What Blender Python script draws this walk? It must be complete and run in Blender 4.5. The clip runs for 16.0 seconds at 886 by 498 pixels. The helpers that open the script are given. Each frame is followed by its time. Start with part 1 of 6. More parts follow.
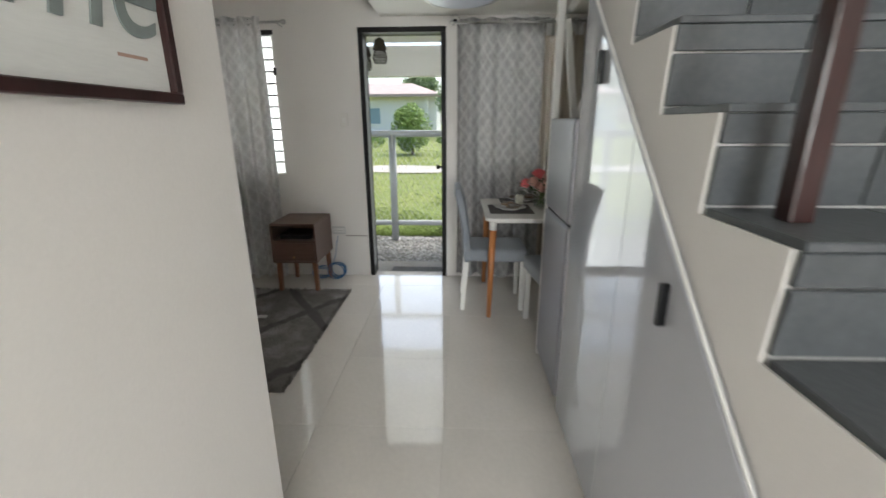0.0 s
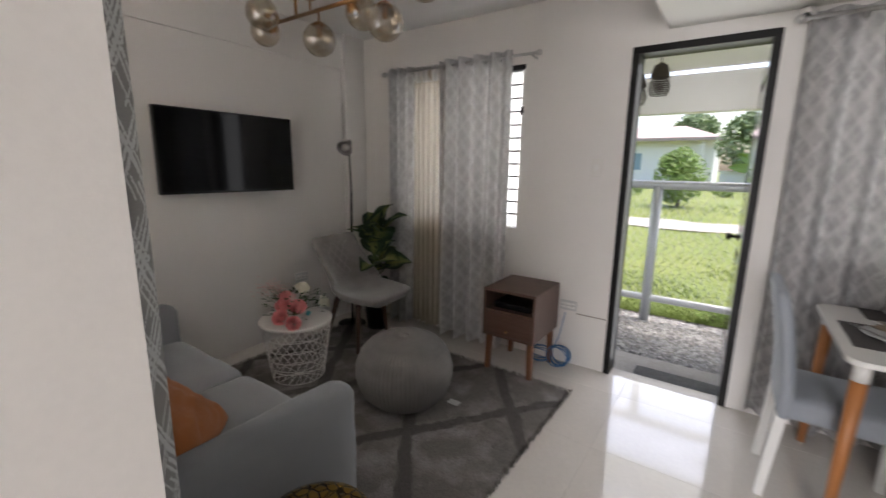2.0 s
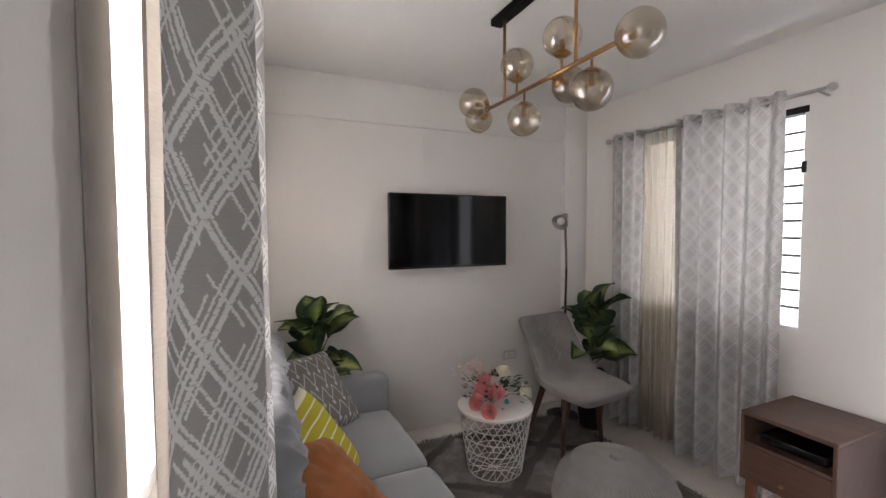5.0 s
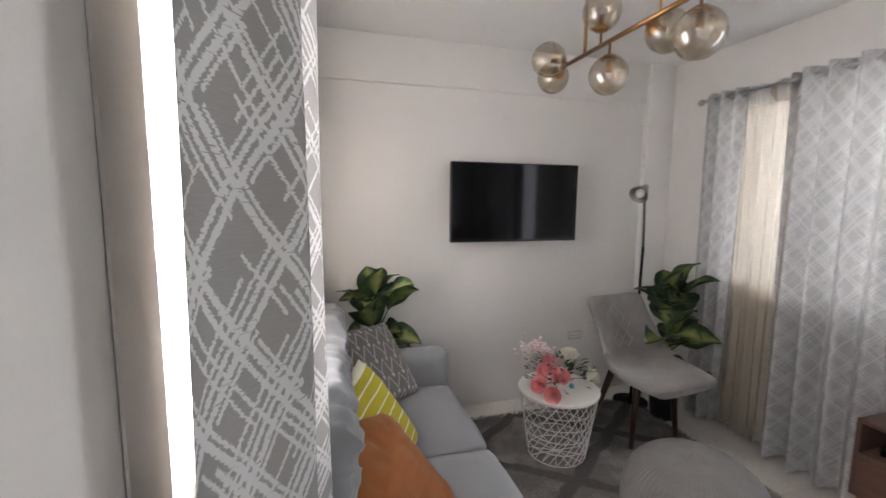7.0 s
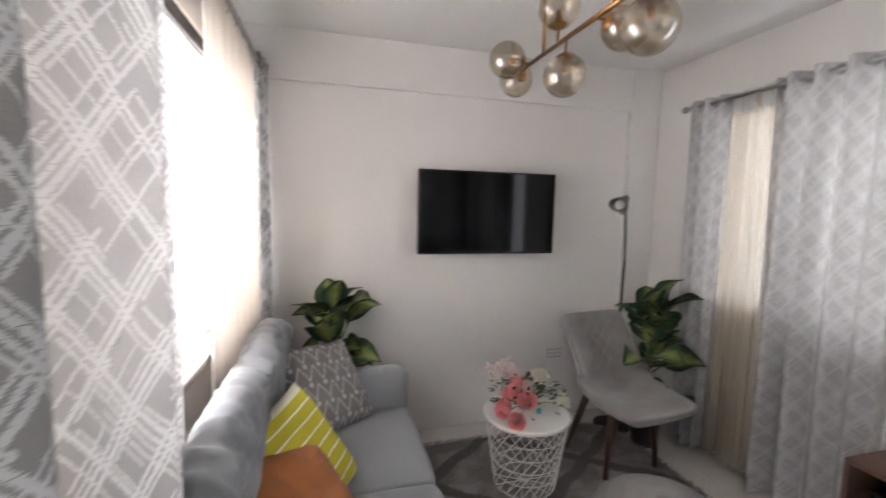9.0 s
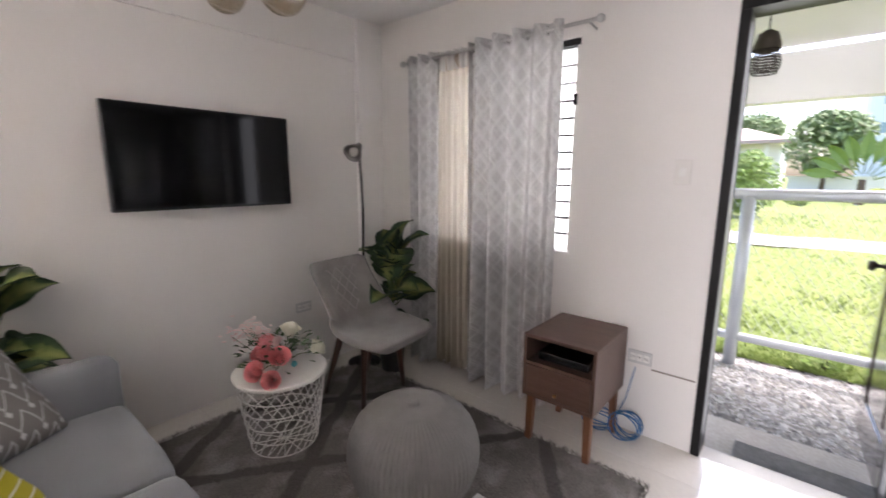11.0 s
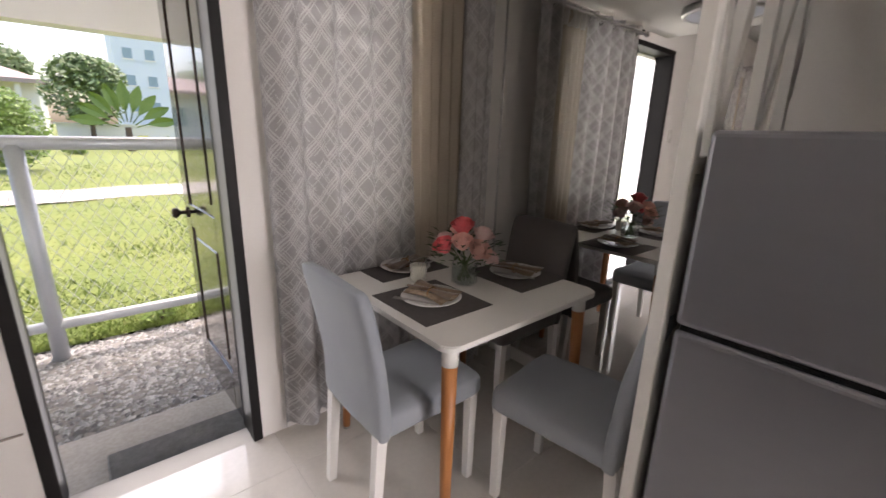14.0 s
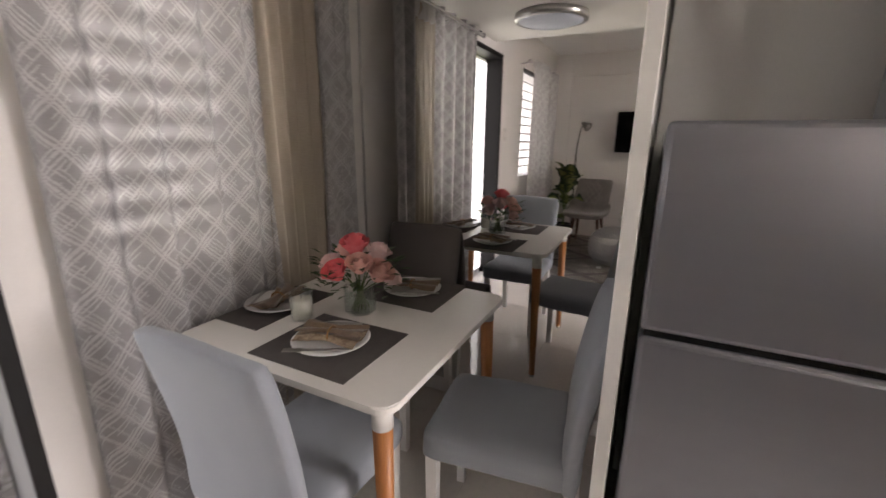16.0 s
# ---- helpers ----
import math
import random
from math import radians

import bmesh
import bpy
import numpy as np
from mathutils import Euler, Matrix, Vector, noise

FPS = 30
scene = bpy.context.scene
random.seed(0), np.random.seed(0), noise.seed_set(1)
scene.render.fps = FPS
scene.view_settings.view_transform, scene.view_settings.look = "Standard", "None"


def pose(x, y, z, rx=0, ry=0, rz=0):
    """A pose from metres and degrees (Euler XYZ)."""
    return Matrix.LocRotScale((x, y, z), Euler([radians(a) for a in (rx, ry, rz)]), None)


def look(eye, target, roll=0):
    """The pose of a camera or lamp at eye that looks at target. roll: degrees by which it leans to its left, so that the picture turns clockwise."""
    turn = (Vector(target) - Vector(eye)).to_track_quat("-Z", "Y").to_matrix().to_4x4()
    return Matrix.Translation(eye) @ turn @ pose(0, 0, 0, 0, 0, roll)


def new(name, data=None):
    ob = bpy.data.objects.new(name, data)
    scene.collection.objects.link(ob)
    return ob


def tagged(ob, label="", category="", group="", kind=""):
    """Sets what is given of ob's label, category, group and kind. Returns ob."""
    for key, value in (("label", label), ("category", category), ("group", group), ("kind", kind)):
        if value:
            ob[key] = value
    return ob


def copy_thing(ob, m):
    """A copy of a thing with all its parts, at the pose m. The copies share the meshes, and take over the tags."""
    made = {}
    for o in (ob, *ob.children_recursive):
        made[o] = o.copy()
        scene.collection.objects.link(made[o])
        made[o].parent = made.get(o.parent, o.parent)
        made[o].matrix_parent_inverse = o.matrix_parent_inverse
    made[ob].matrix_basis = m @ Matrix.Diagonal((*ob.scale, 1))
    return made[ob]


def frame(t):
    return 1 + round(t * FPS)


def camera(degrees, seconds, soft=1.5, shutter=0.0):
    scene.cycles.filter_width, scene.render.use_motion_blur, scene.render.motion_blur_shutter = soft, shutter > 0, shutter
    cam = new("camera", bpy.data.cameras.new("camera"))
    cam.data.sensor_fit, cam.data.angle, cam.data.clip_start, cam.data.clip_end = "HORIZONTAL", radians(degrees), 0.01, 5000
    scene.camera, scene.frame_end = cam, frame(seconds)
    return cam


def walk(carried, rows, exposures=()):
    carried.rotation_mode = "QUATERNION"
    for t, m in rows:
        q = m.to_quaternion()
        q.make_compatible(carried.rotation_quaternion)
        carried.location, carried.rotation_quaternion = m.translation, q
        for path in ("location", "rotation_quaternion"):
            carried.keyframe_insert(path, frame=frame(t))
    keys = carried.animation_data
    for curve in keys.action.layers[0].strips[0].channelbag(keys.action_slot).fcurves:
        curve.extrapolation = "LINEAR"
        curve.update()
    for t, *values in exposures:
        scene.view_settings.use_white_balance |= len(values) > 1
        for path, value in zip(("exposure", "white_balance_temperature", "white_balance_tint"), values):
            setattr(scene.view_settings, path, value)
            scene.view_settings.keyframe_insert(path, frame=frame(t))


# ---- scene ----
cam = camera(93.1, 16.0, shutter=0.5)
PATH = [
    (0, (2.304, 1.427, 1.366), (2.223, 3.342, 0.794), -0.3),
    (0.5, (2.279, 1.671, 1.388), (1.966, 3.577, 0.865), -0.1),
    (1, (2.289, 1.931, 1.436), (1.731, 3.790, 0.952), 0.3),
    (1.5, (2.213, 2.119, 1.396), (1.375, 3.884, 0.968), 0.8),
    (2, (2.097, 2.261, 1.391), (0.972, 3.870, 1.006), 0.9),
    (2.5, (2.046, 2.355, 1.424), (0.675, 3.757, 1.036), 0.2),
    (3, (2.087, 2.487, 1.423), (0.519, 3.674, 1.059), -0.3),
    (3.5, (2.060, 2.522, 1.416), (0.366, 3.537, 1.095), -0.6),
    (4, (2.017, 2.532, 1.415), (0.249, 3.440, 1.194), -0.4),
    (4.2, (2.008, 2.538, 1.428), (0.223, 3.423, 1.251), -0.2),
    (6.3, (1.972, 2.541, 1.485), (0.114, 3.276, 1.397), 0.9),
    (6.5, (1.937, 2.541, 1.477), (0.069, 3.243, 1.348), 0.7),
    (7, (1.872, 2.568, 1.475), (-0.039, 3.108, 1.242), 0.5),
    (7.5, (1.87, 2.672, 1.461), (-0.088, 2.963, 1.18), 0.1),
    (8, (1.899, 2.784, 1.458), (-0.078, 2.856, 1.163), -0.1),
    (8.5, (1.873, 2.828, 1.458), (-0.102, 3.003, 1.198), 0.4),
    (9, (1.792, 2.829, 1.482), (-0.13, 3.35, 1.29), 1.2),
    (9.2, (1.77, 2.827, 1.487), (-0.106, 3.5, 1.317), 1.6),
    (11.3, (1.755, 2.876, 1.373), (0.616, 4.471, 0.975), -0.3),
    (11.5, (1.746, 2.907, 1.367), (0.716, 4.564, 0.926), -0.7),
    (12, (1.696, 3.052, 1.294), (1.092, 4.9, 0.826), -0.4),
    (12.5, (1.716, 3.262, 1.316), (1.687, 5.198, 0.815), -0.7),
    (13, (1.8, 3.364, 1.36), (2.384, 5.199, 0.822), -0.7),
    (13.5, (1.749, 3.388, 1.362), (2.791, 5.005, 0.816), 0.8),
    (14, (1.739, 3.374, 1.364), (2.989, 4.843, 0.836), 1.6),
    (14.5, (1.743, 3.383, 1.373), (3.083, 4.775, 0.854), 1.7),
    (15, (1.75, 3.412, 1.367), (3.181, 4.71, 0.847), 1.6),
    (15.5, (1.776, 3.538, 1.353), (3.346, 4.668, 0.847), 0.7),
    (16, (1.797, 3.73, 1.348), (3.528, 4.59, 0.842), 0.6),
]
EXPOSURES = [(0, 2.22, 6450, 6), (1.0, 2.2, 6450, 10), (2.0, 2.5, 6550, 14), (3.0, 2.72, 7000, 19), (4.0, 2.98, 6700, 18), (6.5, 3.38, 6250, 15), (8.0, 3.63, 6250, 15), (9.0, 3.52, 6250, 16), (11.5, 3.08, 6500, 19),
             (12.5, 2.76, 6650, 19), (14, 2.72, 6950, 20), (16, 2.92, 7050, 20)]
walk(cam, [(t, look(eye, target, roll)) for t, eye, target, roll in PATH], EXPOSURES)

# ---- world, sun, lights ----
world = bpy.data.worlds.new("sky")
scene.world = world
world.use_nodes = True
wt = world.node_tree
sky = wt.nodes.new("ShaderNodeTexSky")
sky.sky_type, sky.sun_disc = "NISHITA", False
sky.sun_elevation, sky.sun_rotation = radians(67), radians(40)
sky.air_density, sky.dust_density = 1.0, 4.0
wt.links.new(sky.outputs[0], wt.nodes["Background"].inputs[0])
wt.nodes["Background"].inputs[1].default_value = 0.088

sun = new("sun", bpy.data.lights.new("sun", "SUN"))
sun.data.energy, sun.data.angle, sun.data.color = 0.56, radians(20), (1.0, 0.97, 0.91)
sun.matrix_world = look((0, 0, 0), (-0.25, -0.30, -0.92))


def window_light(x0, x1, z0, z1, y, facing, power):
    """The sky's light in a window's opening."""
    d = bpy.data.lights.new("window_light", "AREA")
    d.shape, d.size, d.size_y, d.energy, d.color = "RECTANGLE", x1 - x0, z1 - z0, power, (0.95, 0.975, 1.0)
    o = new("window_light", d)
    o.matrix_world = look(((x0 + x1) / 2, y, (z0 + z1) / 2), ((x0 + x1) / 2, y + facing, (z0 + z1) / 2))
    return o


window_light(-0.36, 0.76, 0.95, 2.08, 5.34, -1, 4.4)
window_light(2.40, 3.04, 0.96, 2.08, 5.34, -1, 4.4)
window_light(1.52, 2.13, 0.06, 2.04, 5.262, -1, 1.3)
window_light(-0.70, 1.22, 1.0, 2.08, 2.20, 1, 15)
window_light(2.00, 3.50, 0.95, 2.05, -2.52, 1, 23)
window_light(2.90, 3.55, 2.70, 3.90, -2.52, 1, 22)


# ---- materials ----
def material(name, base, rough=0.6, metal=0.0, vary=0.12, scale=6.0, fine=90.0, bump=0.0, second=None, spec=0.5, coat=0.0,
             trans=0.0, sheen=0.0, per_object=0.0, stretch=(1, 1, 1)):
    """Base colour with variation at two scales and fine relief."""
    m = bpy.data.materials.new(name)
    m.use_nodes = True
    nt = m.node_tree
    n, l = nt.nodes, nt.links
    bs = n["Principled BSDF"]
    tc = n.new("ShaderNodeTexCoord")
    mp = n.new("ShaderNodeMapping")
    mp.inputs["Scale"].default_value = stretch
    l.new(tc.outputs["Object"], mp.inputs[0])
    big, small = n.new("ShaderNodeTexNoise"), n.new("ShaderNodeTexNoise")
    big.inputs["Scale"].default_value, big.inputs["Detail"].default_value = scale, 4
    small.inputs["Scale"].default_value, small.inputs["Detail"].default_value = fine, 3
    l.new(mp.outputs[0], big.inputs["Vector"]), l.new(mp.outputs[0], small.inputs["Vector"])
    ad = n.new("ShaderNodeMath")
    ad.operation = "ADD"
    l.new(big.outputs["Fac"], ad.inputs[0]), l.new(small.outputs["Fac"], ad.inputs[1])
    rp = n.new("ShaderNodeMapRange")
    rp.inputs["From Min"].default_value, rp.inputs["From Max"].default_value = 0.65, 1.35
    l.new(ad.outputs[0], rp.inputs["Value"])
    mx = n.new("ShaderNodeMix")
    mx.data_type = "RGBA"
    b2 = second or tuple(c * (1 - vary) for c in base)
    mx.inputs["A"].default_value, mx.inputs["B"].default_value = (*b2, 1), (*base, 1)
    l.new(rp.outputs[0], mx.inputs["Factor"])
    col = mx.outputs["Result"]
    if per_object:
        oi, hv, mr = n.new("ShaderNodeObjectInfo"), n.new("ShaderNodeHueSaturation"), n.new("ShaderNodeMapRange")
        mr.inputs["To Min"].default_value, mr.inputs["To Max"].default_value = 1 - per_object, 1 + per_object
        l.new(oi.outputs["Random"], mr.inputs["Value"]), l.new(mr.outputs[0], hv.inputs["Value"]), l.new(col, hv.inputs["Color"])
        col = hv.outputs[0]
    l.new(col, bs.inputs["Base Color"])
    bs.inputs["Roughness"].default_value, bs.inputs["Metallic"].default_value = rough, metal
    bs.inputs["Specular IOR Level"].default_value = spec
    bs.inputs["Coat Weight"].default_value = coat
    bs.inputs["Coat Roughness"].default_value = 0.05
    bs.inputs["Transmission Weight"].default_value = trans
    bs.inputs["Sheen Weight"].default_value = sheen
    if bump:
        bp = n.new("ShaderNodeBump")
        bp.inputs["Strength"].default_value, bp.inputs["Distance"].default_value = bump, 0.004
        l.new(small.outputs["Fac"], bp.inputs["Height"]), l.new(bp.outputs[0], bs.inputs["Normal"])
    return m


def curtain_material(name, ground, line, glow=None, clear=0.0, through_part=0.35, pitch=0.13, tall=0.19, fat=0.055, pattern=True):
    """Cloth that lets light through, with a brushed lattice of crossing strokes; u runs along the cloth, v up it, in metres."""
    m = bpy.data.materials.new(name)
    m.use_nodes = True
    nt = m.node_tree
    n, l = nt.nodes, nt.links
    out = n["Material Output"]
    n.remove(n["Principled BSDF"])

    def calc(op, a, b=None, c=None):
        k = n.new("ShaderNodeMath")
        k.operation = op
        for i, v in enumerate((a, b, c)):
            if v is None:
                continue
            if isinstance(v, (int, float)):
                k.inputs[i].default_value = v
            else:
                l.new(v, k.inputs[i])
        return k.outputs[0]

    uv, sp = n.new("ShaderNodeUVMap"), n.new("ShaderNodeSeparateXYZ")
    l.new(uv.outputs[0], sp.inputs[0])
    weave = n.new("ShaderNodeTexNoise")
    weave.inputs["Scale"].default_value = 260
    wm = n.new("ShaderNodeMapping")
    wm.inputs["Scale"].default_value = (0.15, 1.6, 1)
    l.new(uv.outputs[0], wm.inputs[0]), l.new(wm.outputs[0], weave.inputs["Vector"])
    gm = n.new("ShaderNodeMix")
    gm.data_type = "RGBA"
    gm.inputs["A"].default_value, gm.inputs["B"].default_value = (*[c * 0.82 for c in ground], 1), (*[min(1, c * 1.12) for c in ground], 1)
    l.new(weave.outputs["Fac"], gm.inputs["Factor"])
    col = gm.outputs["Result"]
    if pattern:
        def threads(su, sv, detail):
            mp_, nz_ = n.new("ShaderNodeMapping"), n.new("ShaderNodeTexNoise")
            mp_.inputs["Scale"].default_value = (su, sv, 1)
            nz_.inputs["Scale"].default_value, nz_.inputs["Detail"].default_value = 1.0, detail
            l.new(uv.outputs[0], mp_.inputs[0]), l.new(mp_.outputs[0], nz_.inputs["Vector"])
            return nz_.outputs["Fac"]

        def chance(p, q):
            cb, wn = n.new("ShaderNodeCombineXYZ"), n.new("ShaderNodeTexWhiteNoise")
            wn.noise_dimensions = "2D"
            l.new(p, cb.inputs[0]), l.new(q, cb.inputs[1]), l.new(cb.outputs[0], wn.inputs["Vector"])
            return wn.outputs["Value"]
        slow, jag, dry = threads(7, 7, 2), threads(45, 420, 2), threads(28, 300, 4)
        wo = calc("ADD", calc("MULTIPLY_ADD", slow, 0.16, -0.08), calc("MULTIPLY_ADD", jag, 0.11, -0.055))
        a = calc("DIVIDE", sp.outputs[0], pitch)
        b = calc("DIVIDE", sp.outputs[1], tall)
        marks = None
        for sign in (1, -1):
            s = calc("ADD", calc("MULTIPLY_ADD", b, sign, a), wo)
            other = calc("MULTIPLY_ADD", b, -sign, a)
            f, cell = calc("FRACT", s), calc("FLOOR", s)
            for k, (at, w, often, cut) in enumerate(((0.07, 0.55, 0.7, 1.0), (0.19, 1.0, 0.95, 0.5), (0.34, 0.75, 0.85, 0.7), (0.46, 0.5, 0.55, 1.0), (0.60, 0.5, 0.4, 1.0), (0.74, 0.4, 0.3, 1.0))):
                d = calc("ABSOLUTE", calc("SUBTRACT", f, at))
                m_ = calc("LESS_THAN", d, calc("MULTIPLY", calc("MULTIPLY_ADD", dry, 1.2, 0.4), fat * w))
                piece = calc("FLOOR", calc("MULTIPLY_ADD", other, cut, 0.31 * k))
                drawn = calc("LESS_THAN", chance(calc("ADD", cell, 7.3 * k + 50 * sign), piece), often)
                m_ = calc("MULTIPLY", m_, drawn)
                marks = m_ if marks is None else calc("MAXIMUM", marks, m_)
        marks = calc("MULTIPLY", marks, calc("LESS_THAN", dry, 0.64))
        pm = n.new("ShaderNodeMix")
        pm.data_type = "RGBA"
        l.new(calc("MULTIPLY", marks, 0.88), pm.inputs["Factor"]), l.new(col, pm.inputs["A"])
        pm.inputs["B"].default_value = (*line, 1)
        col = pm.outputs["Result"]
    di, tr, mix = n.new("ShaderNodeBsdfDiffuse"), n.new("ShaderNodeBsdfTranslucent"), n.new("ShaderNodeMixShader")
    l.new(col, di.inputs[0])
    if glow:
        gw_ = n.new("ShaderNodeMix")
        gw_.data_type = "RGBA"
        gw_.inputs["Factor"].default_value, gw_.inputs["B"].default_value = 0.72, (*glow, 1)
        l.new(col, gw_.inputs["A"]), l.new(gw_.outputs["Result"], tr.inputs[0])
    else:
        l.new(col, tr.inputs[0])
    mix.inputs[0].default_value = through_part
    l.new(di.outputs[0], mix.inputs[1]), l.new(tr.outputs[0], mix.inputs[2])
    bp = n.new("ShaderNodeBump")
    bp.inputs["Strength"].default_value, bp.inputs["Distance"].default_value = 0.25, 0.002
    l.new(weave.outputs["Fac"], bp.inputs["Height"]), l.new(bp.outputs[0], di.inputs["Normal"])
    last = mix.outputs[0]
    if clear:
        tp, m2 = n.new("ShaderNodeBsdfTransparent"), n.new("ShaderNodeMixShader")
        m2.inputs[0].default_value = clear
        l.new(last, m2.inputs[1]), l.new(tp.outputs[0], m2.inputs[2])
        last = m2.outputs[0]
    l.new(last, out.inputs[0])
    return m


def plain_glass(name, tint=(1, 1, 1), ior=1.45):
    """Thin glass: clear to look through, with a mirror gloss at its edges."""
    m = bpy.data.materials.new(name)
    m.use_nodes = True
    n, l = m.node_tree.nodes, m.node_tree.links
    n.remove(n["Principled BSDF"])
    tp, gl, fr_, mx = n.new("ShaderNodeBsdfTransparent"), n.new("ShaderNodeBsdfGlossy"), n.new("ShaderNodeLayerWeight"), n.new("ShaderNodeMixShader")
    pw, ad = n.new("ShaderNodeMath"), n.new("ShaderNodeMath")
    pw.operation, ad.operation = "POWER", "MULTIPLY_ADD"
    pw.inputs[1].default_value, ad.inputs[1].default_value, ad.inputs[2].default_value = 3.0, 0.55, (ior - 1) ** 2 * 0.25
    tp.inputs[0].default_value = (*tint, 1)
    gl.inputs["Roughness"].default_value = 0.02
    l.new(fr_.outputs["Facing"], pw.inputs[0]), l.new(pw.outputs[0], ad.inputs[0]), l.new(ad.outputs[0], mx.inputs[0])
    l.new(tp.outputs[0], mx.inputs[1]), l.new(gl.outputs[0], mx.inputs[2])
    l.new(mx.outputs[0], n["Material Output"].inputs[0])
    return m


WALL = material("wall_paint", (0.80, 0.768, 0.738), 0.75, vary=0.05, scale=1.5, fine=160, bump=0.05)
CEIL = material("ceiling_paint", (0.78, 0.765, 0.745), 0.85, vary=0.04, scale=1.2, fine=140, bump=0.1)
CEIL_LOW = material("ceiling_board_paint", (0.80, 0.78, 0.72), 0.8, vary=0.04, scale=1.2, fine=140, bump=0.08)
TILE = material("polished_cream_tile", (0.74, 0.69, 0.635), 0.09, vary=0.09, scale=3.5, fine=45, spec=0.6, coat=0.6, per_object=0.03)
GROUT = material("grout", (0.60, 0.565, 0.52), 0.9, fine=200)
DARKWOOD = material("dark_varnished_wood", (0.070, 0.046, 0.040), 0.16, vary=0.4, scale=3, fine=30, coat=0.7, stretch=(8, 8, 1))
FRAMEBROWN = material("dark_brown_frame", (0.010, 0.008, 0.008), 0.5, vary=0.3, scale=8, spec=0.25)
BLACKALU = material("black_aluminium", (0.012, 0.011, 0.012), 0.4, metal=0.3)
CURTAIN = curtain_material("grey_patterned_curtain", (0.51, 0.495, 0.495), (0.71, 0.70, 0.695), glow=(0.50, 0.48, 0.455), through_part=0.28, pitch=0.10, tall=0.125, fat=0.042)
# same lattice cloth, shade by the door put into its colour; slightly see-through
CURTAIN_SHADED = curtain_material("shaded_grey_patterned_curtain", (0.35, 0.337, 0.337), (0.58, 0.57, 0.565), glow=(0.50, 0.48, 0.455), clear=0.02, through_part=0.22, pitch=0.10, tall=0.125, fat=0.045)
CURTAIN_BIG = curtain_material("grey_patterned_curtain_dense", (0.30, 0.295, 0.29), (0.72, 0.73, 0.73), glow=(0.50, 0.48, 0.47), through_part=0.26, pitch=0.118, tall=0.165, fat=0.050)
SHEER = curtain_material("beige_sheer", (0.55, 0.485, 0.40), (1, 1, 1), clear=0.05, through_part=0.34, pattern=False)
CREAMLINING = curtain_material("cream_lining", (0.66, 0.60, 0.53), (1, 1, 1), through_part=0.30, pattern=False)
WHITECLOTH = curtain_material("white_heading_tape", (0.72, 0.71, 0.69), (1, 1, 1), through_part=0.3, pattern=False)
CHROME = material("brushed_steel", (0.55, 0.54, 0.53), 0.28, metal=1.0, vary=0.1)
MIRROR = material("mirror_silver", (0.80, 0.80, 0.79), 0.01, metal=1.0, vary=0.0)
WHITEPAINT = material("white_gloss_paint", (0.80, 0.78, 0.75), 0.32, vary=0.04, fine=60)
WHITELAC = material("white_lacquer", (0.80, 0.77, 0.73), 0.25, vary=0.03, fine=60)
CABINET = material("glossy_grey_laminate", (0.52, 0.53, 0.57), 0.045, vary=0.03, scale=2, spec=0.7, coat=0.7)
FRIDGE = material("silver_fridge_steel", (0.255, 0.252, 0.28), 0.3, metal=0.6, vary=0.05, scale=2, fine=180, stretch=(1, 1, 12))
FRIDGESIDE = material("grey_fridge_side", (0.24, 0.24, 0.25), 0.4, vary=0.06)
SLATE = material("slate_grey_stair_tile", (0.085, 0.09, 0.095), 0.38, vary=0.35, scale=5, fine=60, bump=0.25, per_object=0.08)
SLATEGROUT = material("pale_grout", (0.50, 0.49, 0.47), 0.9, fine=120)
NEWEL = material("red_brown_varnish", (0.036, 0.011, 0.010), 0.3, vary=0.45, scale=4, fine=40, coat=0.25, stretch=(6, 6, 1))
SOFA = material("light_grey_sofa_fabric", (0.268, 0.272, 0.282), 0.95, vary=0.12, scale=5, fine=420, bump=0.35, sheen=0.25)
VELVET = material("grey_suede", (0.33, 0.305, 0.288), 0.9, vary=0.38, scale=9, fine=220, bump=0.2, sheen=0.4)
CHAIRGREY = material("blue_grey_chair_cover", (0.30, 0.32, 0.35), 0.92, vary=0.10, scale=5, fine=380, bump=0.3, sheen=0.2)
PIPING = material("pale_grey_stitching", (0.375, 0.35, 0.33), 0.9, vary=0.1)
CHAIRBROWN = material("brown_grey_chair_cover", (0.115, 0.10, 0.095), 0.92, vary=0.12, scale=5, fine=380, bump=0.3, sheen=0.15)
KNIT = material("grey_knit", (0.25, 0.235, 0.225), 0.95, vary=0.2, scale=14, fine=260, bump=0.4)
WALNUT = material("walnut_veneer", (0.135, 0.074, 0.055), 0.42, second=(0.085, 0.042, 0.028), scale=3, fine=22, stretch=(1.2, 14, 14), bump=0.05)
WALNUTLEG = material("reddish_walnut_leg", (0.105, 0.042, 0.025), 0.4, second=(0.06, 0.024, 0.015), scale=5, fine=30, stretch=(12, 12, 1))
OAK = material("orange_beech_leg", (0.50, 0.20, 0.065), 0.4, second=(0.38, 0.14, 0.045), scale=5, fine=30, stretch=(14, 14, 1))
BLACKPLASTIC = material("black_plastic", (0.008, 0.008, 0.009), 0.25, vary=0.1)
SCREEN = material("black_screen", (0.004, 0.004, 0.005), 0.07, vary=0.0, spec=0.2)
BRASS = material("brushed_brass", (0.36, 0.20, 0.085), 0.28, metal=1.0, vary=0.15, scale=20)
SMOKE = plain_glass("smoked_amber_glass", (0.84, 0.77, 0.66), 1.9)
GLASS = plain_glass("clear_glass", (0.97, 0.99, 0.98))


